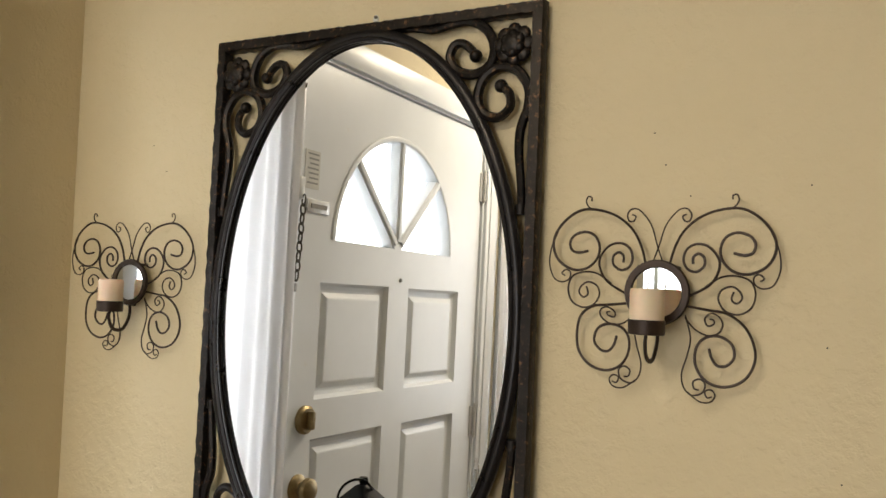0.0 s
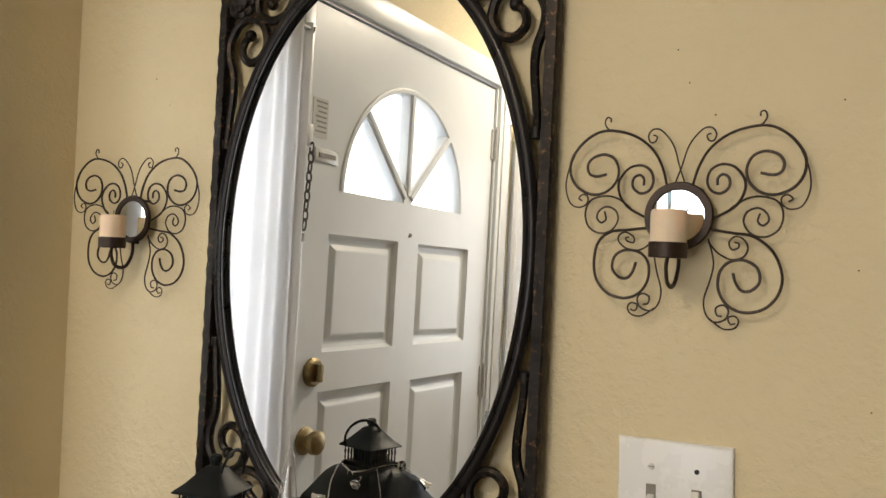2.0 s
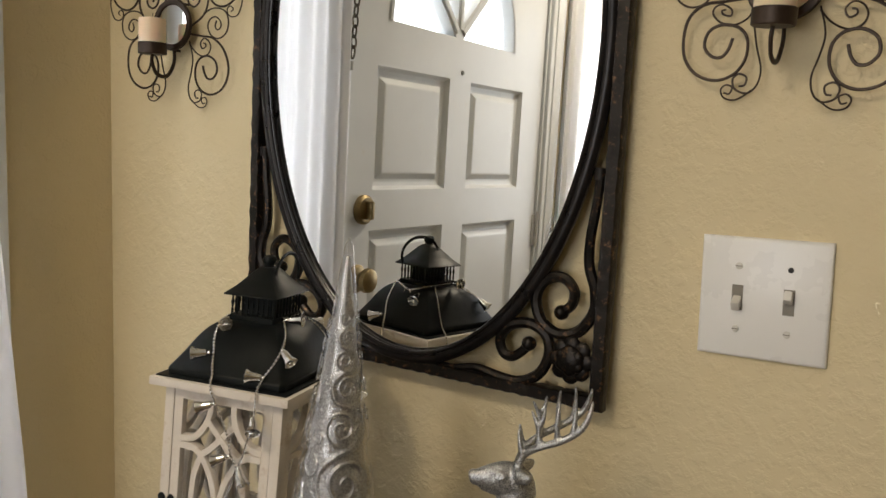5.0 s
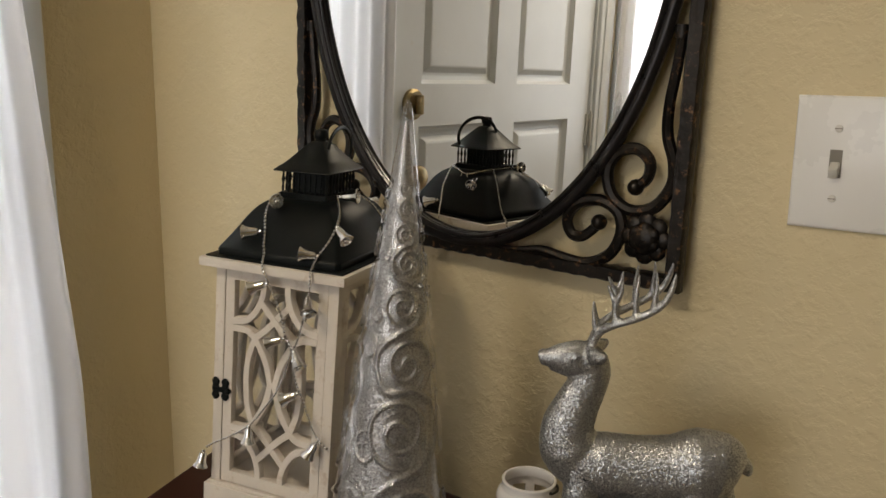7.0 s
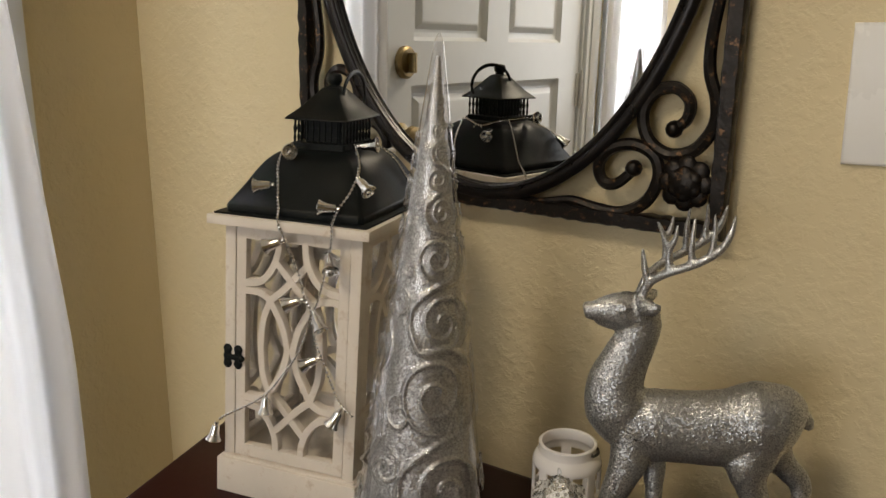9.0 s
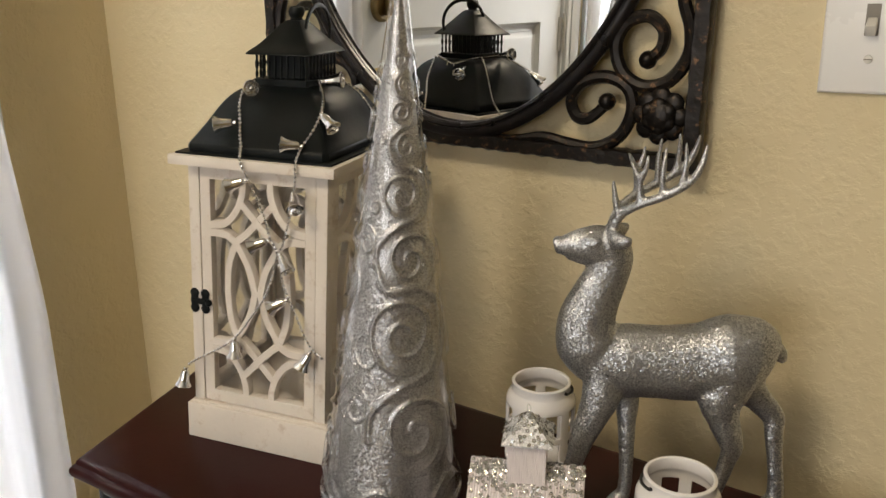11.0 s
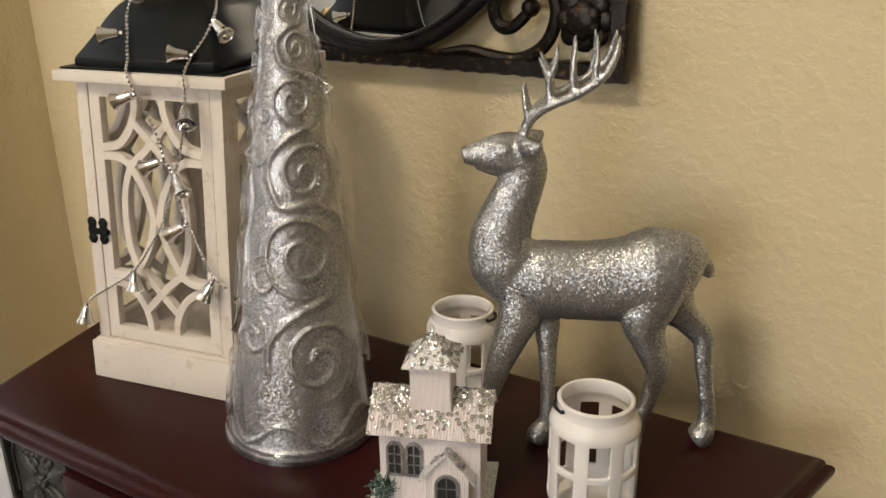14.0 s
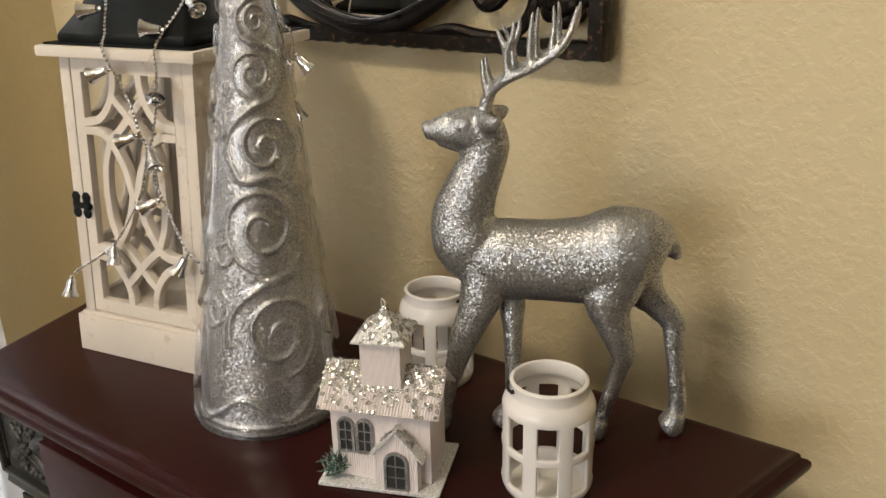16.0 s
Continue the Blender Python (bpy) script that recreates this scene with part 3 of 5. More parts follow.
def wall_mirror():
    W, H, bar = 0.249, 0.376, 0.015
    root = thing("wall_mirror", pose(-0.330, -0.016, 1.4625, -0.7, 0, 0), "tall oval mirror in rusted dark iron frame with scrolls", "mirror")
    # square hammered bars, mitred at the corners
    for name, a, b in (("top", (-W, H), (W, H)), ("side", (W, H), (W, -H)), ("bottom", (W, -H), (-W, -H)), ("side", (-W, -H), (-W, H))):
        bm = bmesh.new()
        A, B = Vector((a[0], 0, a[1])), Vector((b[0], 0, b[1]))
        t = (B - A).normalized()
        inw = Vector((-t.z, 0, t.x)) * -1
        if ((A + B) / 2 + inw * 0.1).length > ((A + B) / 2).length:
            inw = -inw
        L = (B - A).length
        n = 60
        rings = []
        for i in range(n + 1):
            s = i / n
            ring = []
            for o, y in ((0, -0.006), (0.0015, -0.009), (bar - 0.0015, -0.009), (bar, -0.006), (bar, 0.006), (0, 0.006)):
                lo, hi = o, L - o
                jog = 0.0007 * math.sin(i * 2.7 + o * 900) * (0 < i < n)
                ring.append(bm.verts.new(A + t * (lo + (hi - lo) * s) + inw * (o + jog) + Vector((0, y + jog * 0.8, 0))))
            rings.append(ring)
        for p, q in zip(rings, rings[1:]):
            for k in range(6):
                bm.faces.new((p[k], p[(k + 1) % 6], q[(k + 1) % 6], q[k]))
        bm.faces.new(rings[0][::-1])
        bm.faces.new(rings[-1])
        part("frame_bar", bm, IRON, root)
    # oval ring of two rods and the glass
    oval = lambda a, b, y, n=140: [(a * math.cos(t), y, b * math.sin(t)) for t in (2 * math.pi * k / n for k in range(n))]
    bm = bmesh.new()
    tube(bm, oval(0.2295, 0.3605, -0.005), 0.0080, 10, closed=True, flat=0.8, up=(0, 1, 0))
    tube(bm, oval(0.2235, 0.3545, -0.0095), 0.0032, 8, closed=True)
    part("oval_ring", bm, IRON_RING, root, "black oval iron ring")
    glass = plate_mesh("glass", [(0.2285 * math.cos(t), 0.3595 * math.sin(t)) for t in (2 * math.pi * k / 140 for k in range(140))], [], 0.004)
    glass.transform(Matrix.Rotation(radians(90), 4, "X"))
    link_mesh("glass", glass, SILVERED, root, "clear silvered mirror glass", smooth=False)
    side = [(228, -135), (226, -165), (222, -200), (223, -228), (231, -252), (231, -275), (216, -297), (193, -303), (173, -291), (166, -268), (175, -249), (194, -243), (208, -254), (207, -270), (196, -280)]
    foot = [(45, -366), (75, -361), (100, -357), (125, -361), (152, -362), (175, -349), (185, -326), (180, -306), (160, -297), (137, -303), (126, -319), (131, -334), (143, -336), (155, -327), (161, -319)]
    for sx in (1, -1):
        for sz in (1, -1):
            for line, taper in ((side, [0.0050, 0.0058, 0.0062, 0.0062, 0.0058, 0.0052]), (foot, [0.003, 0.0055, 0.0062, 0.0062, 0.0058, 0.0052])):
                pts = rounded([(sx * x / 1000, -0.002, -sz * z / 1000) for x, z in line], 6)
                bm = bmesh.new()
                tube(bm, pts, taper, 8)
                bmesh.ops.create_icosphere(bm, subdivisions=2, radius=0.0083, matrix=Matrix.Translation(pts[-1]))
                part("scroll", bm, IRON, root)
            rosette(root, sx * 0.212, sz * 0.327, 0.0255, -0.006)
            bm = bmesh.new()
            tube(bm, [(sx * 0.228, -0.002, sz * 0.128), (sx * 0.228, -0.002, sz * 0.140)], 0.0072, 10)
            part("collar", bm, IRON, root)
    bm = bmesh.new()
    tube(bm, [(0, 0.006, H - 0.012), (0, 0.0155, H - 0.004)], 0.002, 8)
    part("hanger", bm, IRON, root)


wall_mirror()


def nail():
    root = thing("nail", pose(-0.324, 0, 1.848), "small nail head with a chipped paint patch above the mirror", "nail")
    bm = bmesh.new()
    bmesh.ops.create_icosphere(bm, subdivisions=2, radius=1, matrix=Matrix.Translation((0, -0.001, 0)) @ Matrix.Diagonal((0.0045, 0.0012, 0.006, 1)))
    part("chip", bm, PAPER, root)
    part("nail_head", turned([(0, 0), (0.0022, 0), (0.0018, 0.003), (0, 0.0034)], 12, pose(0.001, -0.0015, 0.002, 90, 0, 0)), CHAIN, root)


nail()
for k, (x, z) in enumerate(((0.203, 1.62), (0.058, 1.645), (0.045, 1.68), (0.085, 1.611), (-0.69, 1.66), (-0.72, 1.70), (0.22, 1.46), (0.235, 1.33))):
    # Pin holes are dark discs on the wall, with their shade as colour.
    hole = turned([(0, 0), (0.0009, 0), (0.0008, 0.0005), (0, 0.0006)], 8, pose(x, 0, z, 90, 0, 0))
    tagged(part("pin_hole", hole, DARK), "tiny dark disc painting the shade of a pin hole", "pin hole", "pin holes in the wall")

# ---- butterfly candle sconces ----


def curl(cx, cz, r0, r1, a0, a1, n=16, sx=1.0):
    """Points of a spiral round (cx, cz): radii and angles (degrees) at its two ends."""
    return [(cx + (r0 + (r1 - r0) * k / n) * math.cos(radians(a0 + (a1 - a0) * k / n)) * sx, cz + (r0 + (r1 - r0) * k / n) * math.sin(radians(a0 + (a1 - a0) * k / n))) for k in range(n + 1)]


def sconce(m):
    root = thing("wall_sconce", m, "dark brown wire butterfly sconce with round mirror and cream candle", "candle sconce", "butterfly sconces beside the mirror")
    half = {
        "upper_wing": (0.0017, [(13, 31), (18, 49), (28, 67), (45, 81), (66, 88), (86, 88), (104, 77), (116, 60), (117, 44), (109, 30), (93, 22), (78, 24), (67, 34), (64, 47), (69, 59), (80, 64), (92, 61), (98, 53), (96, 44), (88, 41), (77, 43)]),
        "inner_curl": (0.0016, [(34, -2), (53, 9), (62, 22), (63, 36), (53, 49), (40, 52), (30, 46), (27, 35), (31, 26), (40, 23), (48, 29), (48, 38), (42, 42), (37, 38), (37, 31)]),
        "feeler": (0.0010, [(-5, 33), (1, 50), (8, 72), (20, 87), (29, 89), (34, 83), (32, 76), (27, 76), (25, 81), (29, 83)]),
        "edge_curl": (0.0010, [(113, 64), (120, 47), (122, 28), (116, 12), (106, 8), (98, 12), (97, 19), (102, 22), (107, 18), (103, 15)]),
        "side_curl": (0.0012, [(50, 8), (65, 18), (80, 20), (94, 15), (99, 2), (95, -12), (83, -19), (70, -16), (63, -5), (66, 5), (76, 9), (84, 4), (86, -3), (81, -8), (76, -4), (78, 4)]),
        "lower_wing": (0.0017, [(33, -13), (54, -16), (73, -19), (91, -33), (100, -55), (97, -74), (85, -88), (67, -93), (51, -87), (42, -73), (42, -56), (50, -45), (64, -42), (77, -49), (80, -62), (73, -71), (64, -72), (58, -65), (55, -55)]),
        "small_curl": (0.0011, [(30, -25), (40, -36), (53, -42), (64, -39), (68, -30), (64, -22), (56, -19), (50, -25), (53, -32), (59, -30), (59, -26), (55, -25)]),
        "tail": (0.0011, [(30, -22), (36, -45), (33, -64), (28, -82), (30, -96), (38, -104), (49, -101), (52, -92), (47, -87), (40, -90), (41, -97), (46, -98)]),
        "tail_tip": (0.0010, [(34, -101), (47, -110), (58, -109), (62, -102), (58, -97), (52, -99), (54, -105), (59, -104)]),
        "antenna": (0.0010, [(66, 88), (76, 90), (81, 97), (79, 103), (75, 102), (75, 98)]),
    }
    for name, (r, line) in half.items():
        for s in (1, -1):
            bm = bmesh.new()
            if s < 0 and name in ("lower_wing", "small_curl", "tail", "tail_tip"):
                line = [(x - 13 * min(1, max(0, (-z - 12) / 35)), z + 7 * min(1, max(0, (-z - 12) / 35))) for x, z in line]
            tube(bm, rounded([(s * x / 1000, -0.0135 + 0.0006 * (r < 0.0014), z / 1000) for x, z in line], 5), r * 0.88, 6)
            part(name, bm, WIRE, root)
    ring = [(0.027, 0.0), (0.0345, 0.0), (0.0350, 0.0012), (0.0335, 0.0045), (0.0275, 0.0045), (0.0262, 0.003), (0.0262, 0.0008), (0.027, 0.0)]
    part("mirror_ring", turned(ring, 48, pose(0, -0.0125, 0, 90, 0, 0)), WIRE, root, "dark round ring frame")
    part("round_mirror", turned([(0, 0), (0.0262, 0), (0.0262, 0.0022), (0, 0.0022)], 48, pose(0, -0.0125, 0, 90, 0, 0)), SILVERED, root, "small round mirror disc", smooth=False)
    # looped arm, cup and candle
    cy = -0.050
    bm = bmesh.new()
    tube(bm, rounded([(0.001, -0.0125, -0.031), (0.002, -0.0135, -0.050), (0.001, -0.022, -0.067), (0, -0.033, -0.071), (-0.001, -0.044, -0.066), (-0.001, cy, -0.052), (0, cy, -0.0425)], 6), 0.0027, 10, flat=0.7, up=(1, 0, 0))
    part("arm", bm, WIRE, root, "looped flat iron candle arm")
    part("cup", turned([(0, -0.047), (0.0175, -0.047), (0.0185, -0.046), (0.0187, -0.0325), (0.0180, -0.0318), (0.0172, -0.033), (0.0172, -0.044), (0, -0.044)], 32, pose(0, cy, 0.004)), WIRE, root, "dark brown metal candle cup")
    candle = part("candle", turned([(0, -0.0438), (0.0165, -0.0438), (0.0172, -0.0318), (0.0175, -0.031), (0.0177, -0.004), (0.0168, -0.0005), (0.0140, 0.0), (0.009, -0.0022), (0, -0.003)], 32, pose(0, cy, 0.004)), WAX, root, "cream pillar candle")
    bm = bmesh.new()
    tube(bm, rounded([(0, cy, 0.001), (0.0003, cy, 0.007), (0.0009, cy + 0.0005, 0.0105)], 4), 0.0007, 6)
    part("wick", bm, WICK, candle)
    for x, z in ((-0.02, 0.027), (0.02, 0.027), (0, -0.034)):
        bm = bmesh.new()
        tube(bm, [(x, -0.0005, z), (x, -0.014, z)], 0.0018, 6)
        part("standoff", bm, WIRE, root)
    return root


right = sconce(pose(0.0555, 0, 1.5075))
copy_thing(right, pose(-0.7365, -0.005, 1.4918, 0, 0, 4))

# ---- double light switch ----


def light_switch():
    root = thing("light_switch", pose(0.0600, 0, 1.2217, 0, -1.5, 0), "white double toggle switch plate on the yellow wall", "light switch")
    bm = bmesh.new()
    W, H = 0.0580, 0.0572
    loops = [[bm.verts.new((x, y, z)) for x, z in rect(-W + i, W - i, -H + i, H - i)] for i, y in ((0, 0.0), (0, -0.0035), (0.0012, -0.0052), (0.0035, -0.0062))]
    for p, q in zip(loops, loops[1:]):
        for k in range(4):
            bm.faces.new((p[k], p[(k + 1) % 4], q[(k + 1) % 4], q[k]))
    bm.faces.new(loops[-1])
    part("cover_plate", bm, PLATE, root)
    for x, up in ((-0.023, 1), (0.023, -1)):
        # Solid dark bar: the shade round the toggle is put into its colour.
        part("toggle_slot", boxed(x - 0.0050, x + 0.0050, -0.0068, -0.0060, -0.0120, 0.0120), SLOT_SHADE, root)
        bm = boxed(x - 0.0038, x + 0.0038, -0.017, -0.004, -0.0048, 0.0048, 0.0015, m=Matrix.Translation((0, 0, 0.0)) @ Matrix.Rotation(radians(28 * up), 4, "X"))
        part("toggle", bm, TOGGLE, root)
        for z in (-0.030, 0.030):
            if x > 0 and z > 0:
                # The missing screw's hole is a flat disc coloured as its shade.
                part("screw_hole", turned([(0, 0), (0.0026, 0), (0.0026, 0.0004), (0, 0.0004)], 16, pose(x, -0.0061, z, 90, 0, 0)), DARK, root, "dark disc painting the shade in an empty screw hole")
                continue
            screw = part("screw", turned([(0, 0), (0.0034, 0), (0.003, 0.0010), (0, 0.0014)], 16, pose(x, -0.0061, z, 90, 0, 0)), TOGGLE, root)
            part("screw_slot", boxed(x - 0.0030, x + 0.0030, -0.0079, -0.0072, z - 0.0004, z + 0.0004), SLOT_SHADE, screw)


light_switch()

# ---- mahogany console table ----
TABLE = 0.833


def inset_loop(poly, d):
    """The outline moved inwards by d."""
    out = []
    n = len(poly)
    for i in range(n):
        a, b, c = (Vector(poly[(i + k) % n]) for k in (-1, 0, 1))
        u, v = (b - a).normalized(), (c - b).normalized()
        nu, nv = Vector((-u.y, u.x)), Vector((-v.y, v.x))
        k = (nu + nv).normalized()
        out.append(b + k * (d / max(0.3, k.dot(nu))))
    return out


def loft(bm, loops, cap=True):
    rings = [[bm.verts.new(q) for q in loop] for loop in loops]
    n = len(rings[0])
    for p, q in zip(rings, rings[1:]):
        for k in range(n):
            bm.faces.new((p[k], p[(k + 1) % n], q[(k + 1) % n], q[k]))
    if cap:
        bm.faces.new(rings[0][::-1])
        bm.faces.new(rings[-1])
    return rings


def console_table():
    root = thing("console_table", pose(-0.24, 0, 0), "dark red mahogany console table with carved black end panels", "table")
    top = [(-0.293, -0.369), (0.290, -0.369), (0.362, -0.080), (-0.366, -0.080)]
    edge = [(0.014, 0), (0.0085, -0.0010), (0.0060, -0.0035), (0.0055, -0.0065), (0.0025, -0.0080), (0.0005, -0.0105), (0.0, -0.0140), (0.0012, -0.0180), (0.0050, -0.0205), (0.0110, -0.0230), (0.0150, -0.0270), (0.020, -0.0275)]
    bm = bmesh.new()
    loft(bm, [[(*q, TABLE + z) for q in inset_loop(top, i)] for i, z in edge])
    part("tabletop", bm, MAHOGANY, root, "polished dark mahogany top with moulded edge")
    body = inset_loop(top, 0.026)
    bm = bmesh.new()
    loft(bm, [[(*q, z) for q in body] for z in (0.722, TABLE - 0.0277)])
    part("apron", bm, MAHOGANY, root)
    bm = bmesh.new()
    loft(bm, [[(*q, z) for q in inset_loop(top, i)] for i, z in ((0.030, 0.702), (0.022, 0.706), (0.019, 0.712), (0.021, 0.7195), (0.026, 0.7217))])
    part("apron_moulding", bm, CARVED, root, "dark rounded moulding under the apron")
    for x, y in ((-0.240, -0.325), (0.246, -0.325), (0.300, -0.125), (-0.304, -0.125)):
        bm = bmesh.new()
        loft(bm, [[(x + a * r, y + b * r, z) for a, b in ((-1, -1), (1, -1), (1, 1), (-1, 1))] for r, z in ((0.013, 0.0), (0.015, 0.02), (0.0125, 0.04), (0.018, 0.60), (0.022, 0.64), (0.022, 0.7018))])
        part("leg", bm, CARVED, root, "dark square tapered leg", smooth=False)
    front = -0.369 + 0.026
    hi, low = TABLE - 0.030, 0.728
    for x0, x1 in ((-0.272, -0.180), (0.186, 0.276)):
        panel = part("carved_panel", boxed(x0, x1, front - 0.006, front - 0.0005, low, hi), CARVED, root, "carved black panel with leaves and scrolls")
        fr = bmesh.new()
        for a, b, c, d in ((x0, x0 + 0.006, low, hi), (x1 - 0.006, x1, low, hi), (x0 + 0.006, x1 - 0.006, hi - 0.005, hi), (x0 + 0.006, x1 - 0.006, low, low + 0.005)):
            box(fr, a, b, front - 0.013, front - 0.004, c, d, 0.002)
        part("panel_frame", fr, CARVED, panel)
        cx = (x0 + x1) / 2
        cz = (hi + low) / 2
        # four leaves in a cross, a row of beads and two volutes above and below
        for k in range(4):
            a = radians(35 + 110 * (k % 2) + 180 * (k // 2))
            bm = bmesh.new()
            mm = Matrix.Translation((cx + 0.0225 * math.cos(a), front - 0.0065, cz + 0.0195 * math.sin(a))) @ Matrix.Rotation(-a, 4, "Y") @ Matrix.Diagonal((0.0145, 0.0036, 0.0062, 1))
            bmesh.ops.create_icosphere(bm, subdivisions=3, radius=1, matrix=mm)
            tube(bm, [(cx + 0.009 * math.cos(a), front - 0.0098, cz + 0.008 * math.sin(a)), (cx + 0.035 * math.cos(a), front - 0.0085, cz + 0.030 * math.sin(a))], 0.0009, 6)
            part("leaf", bm, CARVED, panel)
        for s in (1, -1):
            for k in range(-2, 3):
                bm = bmesh.new()
                bmesh.ops.create_icosphere(bm, subdivisions=2, radius=1, matrix=Matrix.Translation((cx + 0.0078 * k, front - 0.0065, cz + s * (0.0255 - 0.0012 * abs(k)))) @ Matrix.Diagonal((0.0036, 0.0034, 0.0036, 1)))
                part("bead", bm, CARVED, panel)
            for side in (1, -1):
                pts = [(cx + side * (0.0085 - 0.0055 * (1 - j / 24) * math.cos(0.52 * j)), front - 0.0072, cz + s * (0.0155 + 0.0055 * (1 - j / 24) * math.sin(0.52 * j))) for j in range(20)]
                bm = bmesh.new()
                tube(bm, pts, [0.0018, 0.0013], 6)
                part("volute", bm, CARVED, panel)
            bm = bmesh.new()
            tube(bm, [(cx + s * 0.0400, front - 0.0068, cz - 0.024), (cx + s * 0.0400, front - 0.0068, cz + 0.018), (cx + s * 0.033, front - 0.0068, cz + 0.029)], 0.0016, 6)
            part("panel_bead", bm, CARVED, panel)
        for k in range(5):
            a = 2 * math.pi * k / 5
            bm = bmesh.new()
            bmesh.ops.create_icosphere(bm, subdivisions=2, radius=1, matrix=Matrix.Translation((cx + 0.0042 * math.cos(a), front - 0.0075, cz + 0.0042 * math.sin(a))) @ Matrix.Diagonal((0.003, 0.0034, 0.003, 1)))
            part("button", bm, CARVED, panel)
    part("drawer_box", boxed(-0.172, 0.180, front + 0.004, -0.125, 0.640, 0.7015), MAHOGANY, root)
    part("drawer_front", boxed(-0.172, 0.180, front - 0.022, front + 0.0035, 0.635, hi - 0.002, 0.002), MAHOGANY, root)


console_table()

# ---- candle lantern on the table ----
LAN = pose(-0.4115, -0.1954, TABLE + 0.0003, 0, 0, 10.8)
LEAN_U, LEAN_V = 0.0360, 0.0500


def settle(root):
    """The old lantern and all that hangs on it stand a little out of plumb."""
    skew = Matrix(((1, 0, LEAN_U, 0), (0, 1, LEAN_V, 0), (0, 0, 1, 0), (0, 0, 0, 1)))
    done = set()
    for ob in root.children_recursive:
        if ob.name.startswith(("bell", "clapper")):
            if ob.name.startswith("bell"):
                ob.matrix_basis.translation = skew @ ob.matrix_basis.translation
        elif ob.data.name not in done:
            ob.data.transform(skew)
            done.add(ob.data.name)


def strip(bm, pts, w, y0, y1):
    """A flat band of width w along (x, z) points, from depth y0 to y1."""
    pts = [Vector((x, 0, z)) for x, z in pts]
    n = len(pts)
    rings = []
    for i, q in enumerate(pts):
        t = (pts[min(i + 1, n - 1)] - pts[max(i - 1, 0)]).normalized()
        s = Vector((-t.z, 0, t.x)) * (w / 2)
        c = s * 0.86
        rings.append([bm.verts.new(q + v) for v in (c + Vector((0, y0, 0)), s + Vector((0, y0 + 0.0007, 0)), s + Vector((0, y1, 0)), -s + Vector((0, y1, 0)), -s + Vector((0, y0 + 0.0007, 0)), -c + Vector((0, y0, 0)))])
    for p, q in zip(rings, rings[1:]):
        for k in range(6):
            bm.faces.new((p[k], p[(k + 1) % 6], q[(k + 1) % 6], q[k]))
    bm.faces.new(rings[0][::-1])
    bm.faces.new(rings[-1])


def lattice(root, m, hw, z0, z1, W, H, name):
    """A fretwork panel: a board with a rectangular window filled with interlaced bands."""
    zc = (z0 + z1) / 2
    me = plate_mesh(name, rect(-hw, hw, z0, z1), [rect(-W, W, zc - H, zc + H)], 0.008, 0.0008)
    me.transform(m @ Matrix.Rotation(radians(90), 4, "X"))
    panel = link_mesh(name, me, WASH, root)
    k = W / 0.091
    for sx in (1, -1):
        for sz in (1, -1):
            at = lambda pts: rounded([(sx * x * k / 1000, 0, zc + sz * z * H / 187.0) for x, z in pts], 5)
            flat = lambda pts: [(q.x, q.z) for q in at(pts)]
            for j, (line, w) in enumerate((([(42, 84), (56, 45), (60, -2)], 0.0070), ([(42, 84), (17, 42), (5, -2)], 0.0070), ([(46, 82), (18, 104), (-6, 128), (-30, 152)], 0.0070), ([(93, 110), (62, 116), (40, 138), (28, 166), (26, 189)], 0.0070), ([(40, 84), (62, 96), (93, 97)], 0.0072))):
                bm = bmesh.new()
                e = 0.0002 * (j + (sx > 0) * 5 + (sz > 0) * 2)
                strip(bm, flat(line), w, -0.0036 - e * 0.4, 0.0030 + e * 0.3)
                bmesh.ops.transform(bm, matrix=m, verts=bm.verts)
                part("fret_band", bm, WASH, panel)
    bm = boxed(-W - 0.003, W + 0.003, 0.0042, 0.0056, zc - H - 0.003, zc + H + 0.003)
    bmesh.ops.transform(bm, matrix=m, verts=bm.verts)
    part("pane", bm, PANE, panel).visible_shadow = False
    return panel


